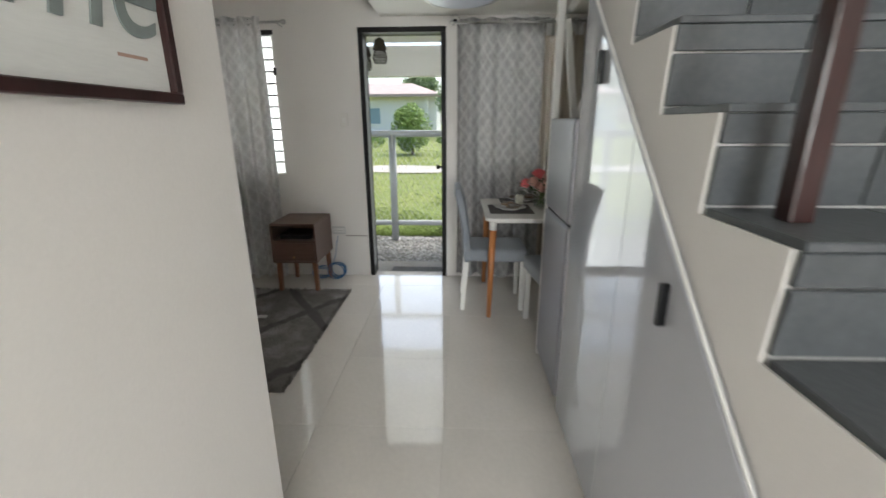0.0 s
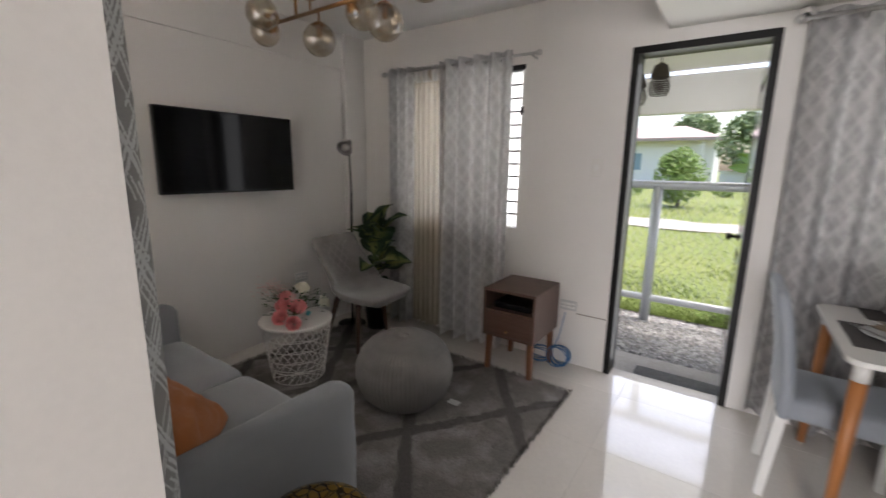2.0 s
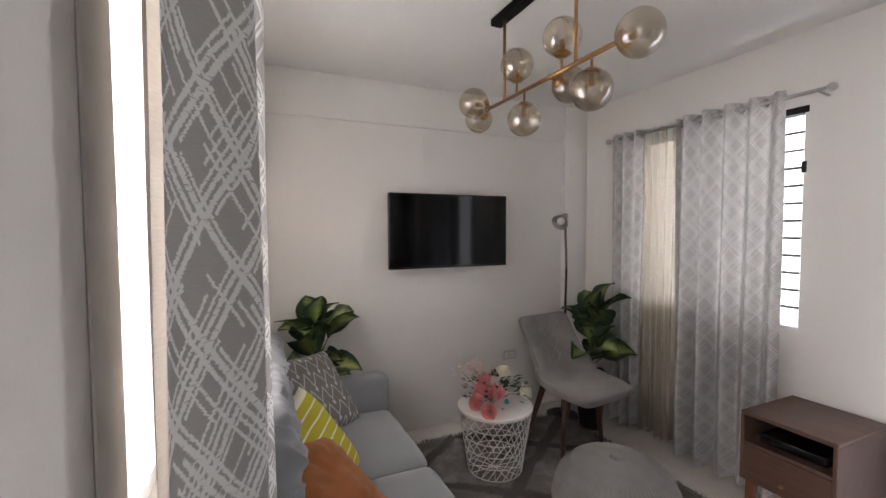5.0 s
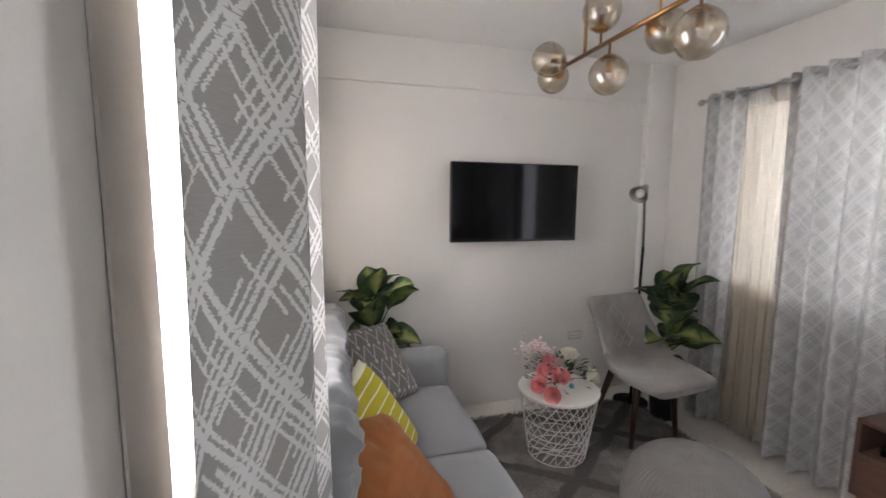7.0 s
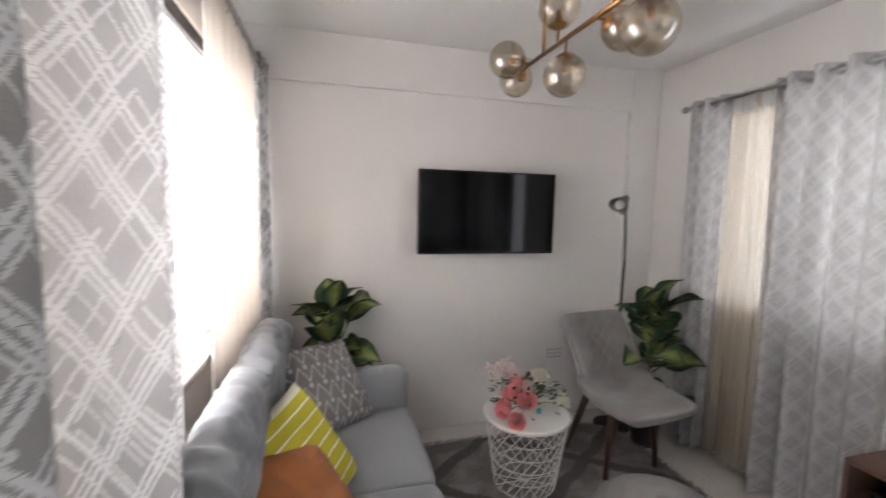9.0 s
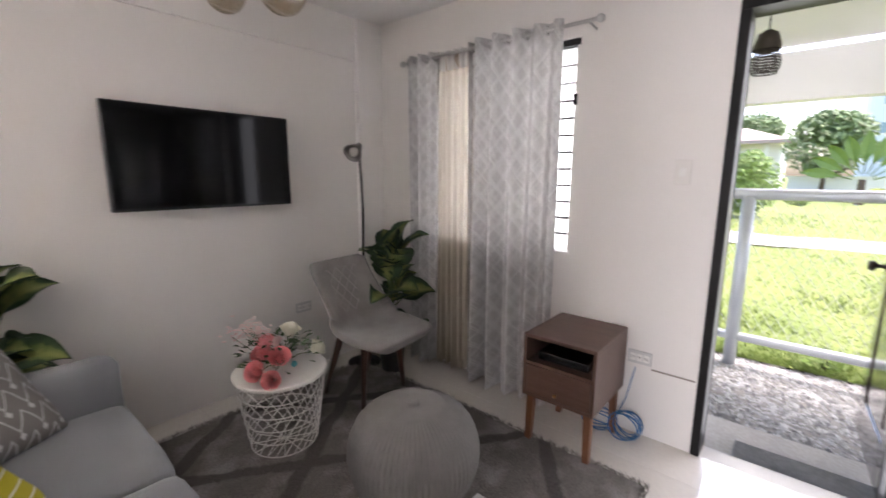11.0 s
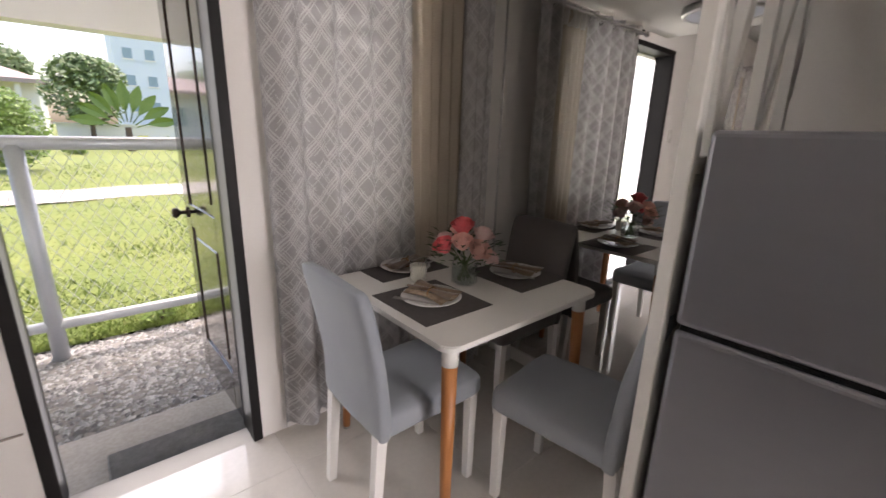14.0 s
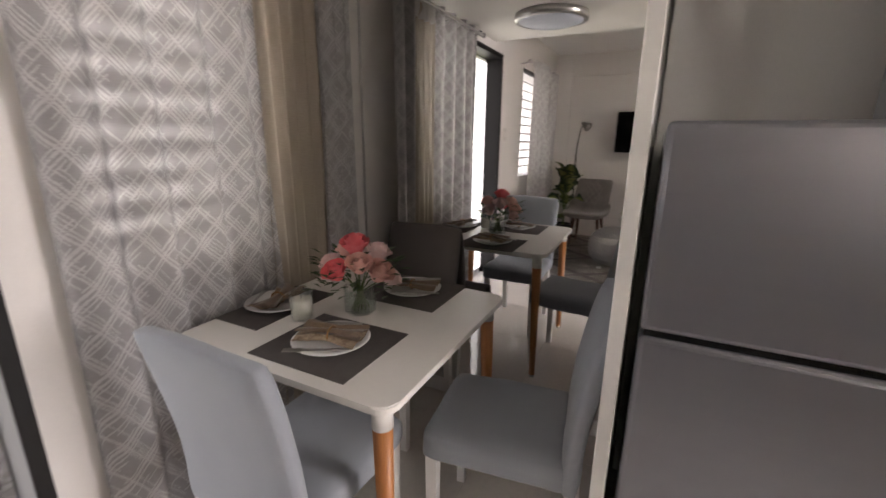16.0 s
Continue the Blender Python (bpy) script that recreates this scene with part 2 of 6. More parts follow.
# ---- builders ----
def part(name, bm, mat, parent=None, label="", smooth=False, loc=None):
    me = bpy.data.meshes.new(name)
    bmesh.ops.recalc_face_normals(bm, faces=bm.faces[:])
    bm.to_mesh(me)
    bm.free()
    for p in me.polygons:
        p.use_smooth = smooth
    me.materials.append(mat)
    ob = new(name, me)
    if parent is not None:
        ob.parent = parent
    if loc is not None:
        ob.matrix_basis = loc
    if label:
        ob["label"] = label
    return ob


def thing(name, m, label, category, group="", kind=""):
    e = new(name)
    e.empty_display_size = 0.1
    e.matrix_basis = m
    return tagged(e, label, category, group, kind)


def setting(name, bm, mat, label="", smooth=False):
    return tagged(part(name, bm, mat, None, "", smooth), label, "", "", "structure")


def box(x0, x1, y0, y1, z0, z1, bev=0.0, seg=2, bm=None):
    bm = bm or bmesh.new()
    r = bmesh.ops.create_cube(bm, size=1, matrix=Matrix.Translation(((x0 + x1) / 2, (y0 + y1) / 2, (z0 + z1) / 2)) @ Matrix.Diagonal((x1 - x0, y1 - y0, z1 - z0, 1)))
    if bev:
        es = list({e for v in r["verts"] for e in v.link_edges})
        bmesh.ops.bevel(bm, geom=es, offset=bev, segments=seg, affect="EDGES", profile=0.5)
    return bm


def tube(pts, r, seg=10, bm=None, closed=False):
    """A round bar along points; r is one radius or one for each point."""
    bm = bm or bmesh.new()
    pts = [Vector(p) for p in pts]
    n = len(pts)
    rs = r if isinstance(r, (list, tuple)) else [r] * n
    rings, ref = [], None
    for i, p in enumerate(pts):
        a = pts[(i - 1) % n] if (closed or i > 0) else p
        b = pts[(i + 1) % n] if (closed or i < n - 1) else p
        d = (b - a).normalized()
        if ref is None:
            ref = d.orthogonal().normalized()
        ref = (ref - d * ref.dot(d)).normalized()
        side = d.cross(ref)
        rings.append([bm.verts.new(p + (ref * math.cos(q) + side * math.sin(q)) * rs[i]) for q in (2 * math.pi * k / seg for k in range(seg))])
    pairs = list(zip(rings, rings[1:])) + ([(rings[-1], rings[0])] if closed else [])
    for a, b in pairs:
        for k in range(seg):
            bm.faces.new((a[k], a[(k + 1) % seg], b[(k + 1) % seg], b[k]))
    if not closed:
        bm.faces.new(rings[0][::-1]), bm.faces.new(rings[-1])
    return bm


def lathe(profile, seg=24, bm=None, at=(0, 0, 0), wave=None):
    """Turns (radius, height) pairs about the upright axis; wave(angle, i) may change the radius."""
    bm = bm or bmesh.new()
    rings = []
    for i, (r, z) in enumerate(profile):
        if r < 1e-5:
            rings.append([bm.verts.new((at[0], at[1], at[2] + z))])
        else:
            rings.append([bm.verts.new((at[0] + r * (wave(2 * math.pi * k / seg, i) if wave else 1) * math.cos(2 * math.pi * k / seg),
                                        at[1] + r * (wave(2 * math.pi * k / seg, i) if wave else 1) * math.sin(2 * math.pi * k / seg), at[2] + z)) for k in range(seg)])
    for a, b in zip(rings, rings[1:]):
        for k in range(seg):
            j = (k + 1) % seg
            if len(a) == 1 and len(b) > 1:
                bm.faces.new((a[0], b[j], b[k]))
            elif len(b) == 1 and len(a) > 1:
                bm.faces.new((a[k], a[j], b[0]))
            elif len(a) > 1:
                bm.faces.new((a[k], a[j], b[j], b[k]))
    return bm


def slab(outline, z0, z1, bev=0.0, bm=None):
    """A flat board from a closed outline of (x, y)."""
    bm = bm or bmesh.new()
    low = [bm.verts.new((x, y, z0)) for x, y in outline]
    top = [bm.verts.new((x, y, z1)) for x, y in outline]
    n = len(outline)
    bm.faces.new(low[::-1])
    f = bm.faces.new(top)
    for i in range(n):
        bm.faces.new((low[i], low[(i + 1) % n], top[(i + 1) % n], top[i]))
    if bev:
        bmesh.ops.bevel(bm, geom=list(f.edges), offset=bev, segments=2, affect="EDGES")
    return bm


def round_rect(w, d, r, seg=5):
    pts = []
    for cx, cy, a0 in ((w / 2 - r, d / 2 - r, 0), (-w / 2 + r, d / 2 - r, 90), (-w / 2 + r, -d / 2 + r, 180), (w / 2 - r, -d / 2 + r, 270)):
        for k in range(seg + 1):
            a = radians(a0 + 90 * k / seg)
            pts.append((cx + r * math.cos(a), cy + r * math.sin(a)))
    return pts


def holed_wall(name, axis, face, back, a0, a1, z1, holes, mat=None, label="", z0=0.0):
    """A wall of boxes round rectangular openings (u0, u1, z0, z1); axis is the one that the wall runs along."""
    bm = bmesh.new()
    us = sorted({a0, a1, *[h[0] for h in holes], *[h[1] for h in holes]})
    zs = sorted({z0, z1, *[h[2] for h in holes], *[h[3] for h in holes]})
    lo, hi = min(face, back), max(face, back)

    def filled(i, j):
        if not (0 <= i < len(us) - 1 and 0 <= j < len(zs) - 1):
            return False
        u, z = (us[i] + us[i + 1]) / 2, (zs[j] + zs[j + 1]) / 2
        return not any(h[0] < u < h[1] and h[2] < z < h[3] for h in holes)

    def pt(u, d, z):
        return (u, d, z) if axis == "x" else (d, u, z)
    cache = {}

    def v(i, k, j):
        key = (i, k, j)
        if key not in cache:
            cache[key] = bm.verts.new(pt(us[i], (lo, hi)[k], zs[j]))
        return cache[key]
    for i in range(len(us) - 1):
        for j in range(len(zs) - 1):
            if not filled(i, j):
                continue
            for k in (0, 1):
                bm.faces.new((v(i, k, j), v(i + 1, k, j), v(i + 1, k, j + 1), v(i, k, j + 1)))
            if not filled(i - 1, j):
                bm.faces.new((v(i, 0, j), v(i, 1, j), v(i, 1, j + 1), v(i, 0, j + 1)))
            if not filled(i + 1, j):
                bm.faces.new((v(i + 1, 0, j), v(i + 1, 1, j), v(i + 1, 1, j + 1), v(i + 1, 0, j + 1)))
            if not filled(i, j - 1):
                bm.faces.new((v(i, 0, j), v(i + 1, 0, j), v(i + 1, 1, j), v(i, 1, j)))
            if not filled(i, j + 1):
                bm.faces.new((v(i, 0, j + 1), v(i + 1, 0, j + 1), v(i + 1, 1, j + 1), v(i, 1, j + 1)))
    return setting(name, bm, mat or WALL, label)


# ---- structure ----
NORTH, WEST, EAST, SOUTH, HALL = 5.13, -0.85, 3.65, 2.357, 1.803
LOW, HIGH = 2.185, 2.48
WIN_L = (-0.38, 0.772, 0.937, 2.103)
WIN_R = (2.37, 3.06, 0.95, 2.10)
WIN_S = (-0.74, 1.265, 0.93, 2.13)
DOOR = (1.467, 2.180, 0.0, 2.11)
wall_north = holed_wall("wall_north", "x", NORTH, NORTH + 0.14, WEST - 0.12, EAST + 0.12, 2.6, [WIN_L, WIN_R, DOOR])
wall_west = holed_wall("wall_west", "y", WEST, WEST - 0.12, SOUTH - 0.12, NORTH, 2.6, [])
wall_south = holed_wall("wall_south", "x", SOUTH, SOUTH - 0.12, WEST, HALL, 2.6, [WIN_S])
wall_hall = holed_wall("wall_hall", "y", HALL, HALL - 0.12, -2.5, SOUTH - 0.12, 2.6, [])
wall_behind = holed_wall("wall_behind", "x", -2.5, -2.62, HALL - 0.12, EAST + 0.12, 4.4, [(2.0, 3.5, 0.95, 2.05), (2.90, 3.55, 2.7, 3.9)])
wall_east = holed_wall("wall_east", "y", EAST, EAST + 0.12, -2.5, NORTH, 4.4, [])
beam = setting("beam_west", box(WEST, WEST + 0.02, SOUTH, 4.90, 2.195, HIGH), WALL)
pilaster = setting("pilaster_corner", box(WEST, WEST + 0.045, 4.90, NORTH, 0, HIGH), WALL)
ceiling_living = setting("ceiling_living", box(WEST, 1.655, SOUTH, NORTH, HIGH, HIGH + 0.1), CEIL)
ceiling_low = setting("ceiling_low", box(1.655, EAST, 3.80, NORTH, LOW, HIGH + 0.1), CEIL_LOW)
ceiling_hall = setting("ceiling_hall", box(1.655, 2.80, -2.5, 3.80, LOW, HIGH + 0.1), CEIL_LOW)
ceiling_stair = setting("ceiling_stairwell", box(2.80, EAST, -2.5, 3.80, 4.2, 4.3), CEIL)
setting("wall_stairwell_north", box(2.80, EAST, 3.72, 3.80, 2.19, 4.2), WALL)
setting("wall_stairwell_west", box(2.72, 2.80, -2.5, 3.72, 2.60, 4.2), WALL)

# floor: a bed of grout with single tiles, laid last
floor = setting("floor", box(WEST - 0.1, EAST + 0.1, -2.6, NORTH + 0.12, -0.10, -0.004), GROUT, "polished cream floor tiles with thin joints")
TX, TY = 2.232, 3.072


# ---- curtains ----
def cloth(x0, x1, z0, z1, y, depth, folds, shift=0.0, cols=140, rows=16, flare=0.15, hang=0.012, seed=1):
    """A hanging curtain with rounded folds; u along the cloth and v upwards in metres."""
    rnd = random.Random(seed)
    bm = bmesh.new()
    lay = bm.loops.layers.uv.new("UVMap")
    ph = [rnd.uniform(-0.5, 0.5) for _ in range(8)]
    grid, us = [], []
    for i in range(cols + 1):
        s = i / cols
        col = []
        for j in range(rows + 1):
            h = j / rows
            z = z0 + (z1 - z0) * h
            if j == 0:
                z += hang * math.sin(s * folds * 6.28 + 1) + hang * math.sin(s * 9 + ph[0])
            k = 1 - h
            a = s * folds * 2 * math.pi + shift + 0.55 * math.sin(s * 7 + ph[1]) * k + 0.35 * math.sin(s * 17 + ph[2]) * k
            d = depth * (0.75 + 0.25 * math.sin(5 * s + ph[3])) * (1 + flare * k)
            yy = y + d * math.sin(a) + 0.35 * d * math.sin(2 * a + ph[4]) * k + 0.004 * math.sin(23 * s + 5 * h)
            xx = x0 + (x1 - x0) * s + 0.006 * math.sin(3 * h + 6 * s + ph[5])
            col.append(bm.verts.new((xx, yy, z)))
        grid.append(col)
    run = 0.0
    for i in range(cols + 1):
        if i:
            p, q = grid[i][rows].co, grid[i - 1][rows].co
            run += math.hypot(p.x - q.x, p.y - q.y)
        us.append(run)
    for i in range(cols):
        for j in range(rows):
            f = bm.faces.new((grid[i][j], grid[i + 1][j], grid[i + 1][j + 1], grid[i][j + 1]))
            for lp, (a, b) in zip(f.loops, ((i, j), (i + 1, j), (i + 1, j + 1), (i, j + 1))):
                lp[lay].uv = (us[a], grid[a][b].co.z)
    return bm


def grommet(x, y, z, r=0.021):
    pts = [(x, y + r * math.cos(a), z + r * math.sin(a)) for a in (2 * math.pi * k / 12 for k in range(12))]
    return tube(pts, 0.006, 6, closed=True)


def rod(x0, x1, y, z, wall_y, name, label):
    t = thing(name, pose(0, 0, 0), label, "curtain rod")
    part("pole", tube([(x0, y, z), (x1, y, z)], 0.0095, 12), CHROME, t, smooth=True)
    for x, s in ((x0, -1), (x1, 1)):
        bm = lathe([(0, -0.022), (0.013, -0.018), (0.019, -0.006), (0.020, 0.006), (0.014, 0.018), (0.0, 0.022)], 14)
        bm.transform(Matrix.Translation((x + s * 0.02, y, z)) @ pose(0, 0, 0, 0, 90, 0))
        part("finial", bm, CHROME, t, smooth=True)
    for x in (x0 + 0.04, x1 - 0.04):
        part("bracket", tube([(x, y, z), (x, (y + wall_y) / 2, z - 0.006), (x, wall_y, z - 0.01)], 0.006, 8), CHROME, t, smooth=True)
    return t


def curtain(name, label, x0, x1, z0, z1, y, depth, folds, mat, seed, shift=0.0, rings=True, rod_z=None, heading=False):
    t = thing(name, pose(0, 0, 0), label, "curtain")
    part("cloth", cloth(x0, x1, z0, z1, y, depth, folds, shift, seed=seed, cols=max(60, int(26 * folds))), mat, t, smooth=True)
    if heading:
        part("heading", cloth(x0, x1, z1 - 0.11, z1 + 0.01, y - 0.006, depth, folds, shift, seed=seed, cols=int(26 * folds), rows=2, hang=0, flare=0), WHITECLOTH, t, "white heading tape", True)
    if rings:
        n = int(folds * 2)
        for i in range(n):
            s = (i + 0.5) / n
            part("grommet", grommet(x0 + (x1 - x0) * s, y, rod_z), CHROME, t, smooth=True)
    return t


RODZ = 2.135
rod(-0.44, 0.89, 5.02, RODZ, NORTH, "curtain_rod", "brushed steel curtain rod with round finials on the wall")
curtain("curtain", "grey curtain with a white lattice print, hanging to the floor", -0.42, -0.15, 0.02, RODZ + 0.035, 5.03, 0.042, 3.5, CURTAIN, 3, rod_z=RODZ)
curtain("sheer_curtain", "beige sheer curtain lit from the window behind", -0.17, 0.15, 0.03, RODZ + 0.02, 5.055, 0.016, 6, SHEER, 4, rings=False, heading=True)
curtain("curtain", "grey curtain with a white lattice print, hanging to the floor", 0.11, 0.72, 0.02, RODZ + 0.04, 5.022, 0.055, 5, CURTAIN, 5, rod_z=RODZ)
rod(2.25, 3.59, 5.02, 2.11, NORTH, "curtain_rod", "brushed steel curtain rod with round finials on the wall")
curtain("curtain", "grey lattice-print curtain beside the front door, backlit by louvres", 2.27, 2.98, 0.03, 2.15, 5.062, 0.036, 4.5, CURTAIN_SHADED, 6, rod_z=2.11)
curtain("sheer_curtain", "beige sheer curtain behind the dining table", 2.95, 3.32, 0.03, 2.13, 5.06, 0.016, 6, SHEER, 7, rings=False, heading=True)
curtain("curtain", "grey lattice-print curtain in the dining corner", 3.25, 3.45, 0.03, 2.15, 5.03, 0.032, 2.5, CURTAIN, 8, rod_z=2.11)
rod(-0.75, 1.52, 2.475, 2.22, SOUTH, "curtain_rod", "brushed steel curtain rod over the sofa window")
curtain("curtain", "grey curtain with bold white brushed lattice, drawn aside", 0.755, 1.455, 0.03, 2.26, 2.490, 0.076, 2.3, CURTAIN_BIG, 84, rod_z=2.22, shift=-16.02)
curtain("lining_curtain", "cream lining curtain glowing in front of the window", -0.62, 0.26, 0.03, 2.26, 2.45, 0.022, 7, CREAMLINING, 12, rod_z=2.22)
curtain("lining_curtain", "cream lining curtain behind the grey curtain", 1.00, 1.285, 0.94, 2.24, 2.405, 0.008, 3, CREAMLINING, 14, rings=False)
curtain("curtain", "grey lattice-print curtain drawn aside by the television wall", -0.80, -0.60, 0.03, 2.26, 2.47, 0.04, 2.5, CURTAIN_BIG, 10, rod_z=2.22)


# ---- windows and door ----
def louvre_window(name, x0, x1, z0, z1, y, blades, label, shade_h=0.01, inset=0.06):
    t = thing(name, pose(0, 0, 0), label, "window", kind="structure")
    for a, b, c, d in ((x0, x1, z1 - 0.035, z1), (x0, x1, z0, z0 + 0.012), (x0, x0 + 0.02, z0 + 0.012, z1 - 0.035), (x1 - 0.02, x1, z0 + 0.012, z1 - 0.035)):
        part("window_frame", box(a, b, y + 0.004, y + 0.10, c, d, 0.002, 1), BLACKALU if c > z1 - 0.1 else WHITEPAINT, t)
    h = (z1 - z0 - 0.05) / blades
    bm0 = box(x0 + 0.02, x1 - 0.02, -0.003, 0.003, -h * 0.60, h * 0.60, 0.001, 1)
    first = part("louvre_blade", bm0, LOUVRE, t)
    # near-black strip on each blade paints the shade line between louvres
    shade_bars = part("blade_edge", box(x0 + 0.02, x1 - 0.02, -0.006, 0.006, h * 0.60 + 0.004 - shade_h, h * 0.60 + 0.004), BLADE_SHADE, first)
    for i in range(blades):
        m = pose(0, y + inset, z0 + 0.014 + h * (i + 0.5), 24)
        if i == 0:
            first.matrix_basis = m
        else:
            o, q = first.copy(), shade_bars.copy()
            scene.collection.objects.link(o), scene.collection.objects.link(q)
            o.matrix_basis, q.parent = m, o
    return t


FROST = curtain_material("frosted_pane", (0.86, 0.84, 0.81), (1, 1, 1), through_part=0.62, pattern=False)
LOUVRE = material("frosted_louvre_glass", (0.90, 0.90, 0.88), 0.5, vary=0.03, trans=0.7)
# shade between the blades, as a dark colour
BLADE_SHADE = material("louvre_shadow_edge", (0.03, 0.028, 0.027), 0.5)
louvre_window("window_1", *WIN_L, NORTH, 12, "frosted glass louvre window with a dark head frame")
# strips widened here to put dark bands on the dining curtain
louvre_window("window_2", *WIN_R, NORTH, 12, "frosted glass louvre window behind the dining curtains", 0.05, 0.022)
# colour of the sill, and of the wall's painted shade beside the window
SHADE_AND_SILL = material("grey_beige_shade_and_sill", (0.50, 0.465, 0.44), 0.7, vary=0.06, scale=4, fine=120, bump=0.08)
win_s = thing("window_3", pose(0, 0, 0), "bright sliding window over the sofa with a dark frame", "window", kind="structure")
for a, b, c, d in ((-0.74, 1.265, 2.075, 2.13), (-0.74, 1.265, 0.93, 0.96), (-0.74, -0.705, 0.96, 2.075), (1.23, 1.265, 0.96, 2.075)):
    part("window_frame", box(a, b, 2.275, 2.35 if c > 2 else 2.33, c, d, 0.003, 1), BLACKALU if c > 2 else WHITEPAINT, win_s)
for a, b in ((-0.705, 0.26), (0.26, 1.23)):
    part("pane", box(a, b, 2.322, 2.326, 0.96, 2.075), FROST, win_s, "frosted glass pane glowing with daylight")

# thin darker board added for the soft shadow on the wall by the curtain
part("casing", box(1.266, 1.385, SOUTH + 0.0005, SOUTH + 0.005, 0.0, 2.30, 0.002, 1), SHADE_AND_SILL, win_s, "grey-beige strip for the shaded wall beside the window")
part("sill", box(-0.74, 1.265, 2.358, 2.40, 0.90, 0.93, 0.005, 2), SHADE_AND_SILL, win_s)

door_frame = thing("door_frame", pose(0, 0, 0), "dark brown wooden door frame", "door frame", kind="structure")
part("jamb", box(1.467, 1.507, NORTH - 0.012, NORTH + 0.15, 0, 2.07, 0.003, 1), FRAMEBROWN, door_frame)
part("jamb", box(2.140, 2.180, NORTH - 0.012, NORTH + 0.15, 0, 2.07, 0.003, 1), FRAMEBROWN, door_frame)
part("head", box(1.467, 2.180, NORTH - 0.012, NORTH + 0.15, 2.07, 2.11, 0.003, 1), FRAMEBROWN, door_frame)


def front_door():
    """Hinged at the origin, the leaf runs along +x, its inner face to -y."""
    t = thing("door_1", pose(2.165, 5.29, 0.0, 0, 0, 92), "glossy dark brown wooden front door, standing open", "door", kind="structure")
    w, th = 0.69, 0.04
    for a, b, c, d in ((0, 0.11, 0.01, 2.06), (w - 0.11, w, 0.01, 2.06), (0.11, w - 0.11, 0.01, 0.21), (0.11, w - 0.11, 1.95, 2.06), (0.11, w - 0.11, 0.86, 0.98)):
        part("rail" if b - a > 0.2 else "stile", box(a, b, -th / 2, th / 2, c, d, 0.003, 1), DARKWOOD, t)
    for c, d in ((0.21, 0.86), (0.98, 1.95)):
        part("panel", box(0.11, w - 0.11, -0.012, 0.012, c, d), DARKWOOD, t)
        part("panel", box(0.16, w - 0.16, -0.018, 0.018, c + 0.05, d - 0.05, 0.005, 1), DARKWOOD, t)
    for s in (-1, 1):
        bm = lathe([(0.028, 0), (0.028, 0.006), (0.011, 0.010), (0.010, 0.035), (0.024, 0.045), (0.028, 0.058), (0.022, 0.070), (0, 0.074)], 18)
        bm.transform(Matrix.Translation((w - 0.06, s * th / 2, 0.93)) @ pose(0, 0, 0, -90 * s if s > 0 else 90, 0, 0))
        part("knob", bm, KNOB, t, "dark bronze round knob", True)
    for z in (0.25, 1.05, 1.85):
        part("hinge", tube([(-0.006, -0.024, z - 0.05), (-0.006, -0.024, z + 0.05)], 0.008, 8), KNOB, t, smooth=True)
    return t


KNOB = material("dark_bronze", (0.05, 0.04, 0.032), 0.3, metal=0.9)
front_door()

# ---- big furniture ----
mirror = thing("wall_mirror", pose(EAST - 0.004, 4.45, 0), "full-height frameless mirror on the dining wall", "mirror")
part("silvered_panel", box(-0.006, 0, -0.64, 0.66, 0.08, 2.17), MIRROR, mirror)
part("edge_strip", box(-0.008, -0.001, 0.66, 0.675, 0.08, 2.17), CHROME, mirror)
part("base_strip", box(-0.012, 0, -0.64, 0.66, 0.0, 0.08), WHITEPAINT, mirror)

# stair: a white stringer wall with a stepped top, slate tiles and a newel post
RUN, RISE, Y0 = 0.2445, 0.2, 2.035 - 0.2445 * 5
STR = 2.80


def stair_line(k):
    return Y0 + RUN * (k - 1), RISE * k


bm = bmesh.new()


def under(y):
    return 0.795 + (y - 2.018) * 0.878 + 0.004


for k in range(1, 13):
    y, z = stair_line(k)
    ya, yb = y, y + RUN
    low_a, low_b = max(0.0, under(ya)), max(0.0, under(yb))
    if z - RISE > low_a - 0.2:
        q = [(ya + 0.026, min(z - RISE, z)), (ya + 0.012, z - 0.016), (yb + 0.026, z - 0.016), (yb + 0.026, low_b), (ya + 0.026, low_a)]
        f = [bm.verts.new((STR, *p)) for p in q]
        g_ = [bm.verts.new((STR + 0.08, *p)) for p in q]
        bm.faces.new(f), bm.faces.new(g_[::-1])
        for i in range(5):
            bm.faces.new((f[i], f[(i + 1) % 5], g_[(i + 1) % 5], g_[i]))
bmesh.ops.remove_doubles(bm, verts=bm.verts[:], dist=0.0015)
stringer = setting("stair_stringer", bm, WALL, "white stepped stair wall")
stairs = thing("stairs", pose(0, 0, 0), "dark slate-tiled staircase with pale grout lines", "stairs", kind="structure")
for k in range(1, 13):
    y, z = stair_line(k)
    part("step_core", box(STR + 0.006, EAST - 0.1, y + 0.017, y + RUN + 0.05, z - RISE - 0.02, z - 0.012), SLATEGROUT, stairs)
    for a, b in ((STR + 0.004, STR + 0.30), (STR + 0.306, STR + 0.60), (STR + 0.606, EAST - 0.1)):
        part("tile", box(a, b, y - 0.008, y + RUN + 0.012, z - 0.016, z, 0.002, 1), SLATE, stairs)
        rb = box(a, b, -0.006, 0.006, 0, RISE * 0.585, 0.002, 1)
        part("tile", rb, SLATE, stairs, loc=pose(0, y + 0.014, z - RISE + 0.005, 5))
        rt = box(a, b, -0.006, 0.006, 0, RISE * 0.28, 0.002, 1)
        part("tile", rt, SLATE, stairs, loc=pose(0, y + 0.004, z - RISE * 0.365, 5))
setting("wall_stair_side", box(EAST - 0.1, EAST - 0.02, 0.8, 3.72, 0, 4.2), WALL)
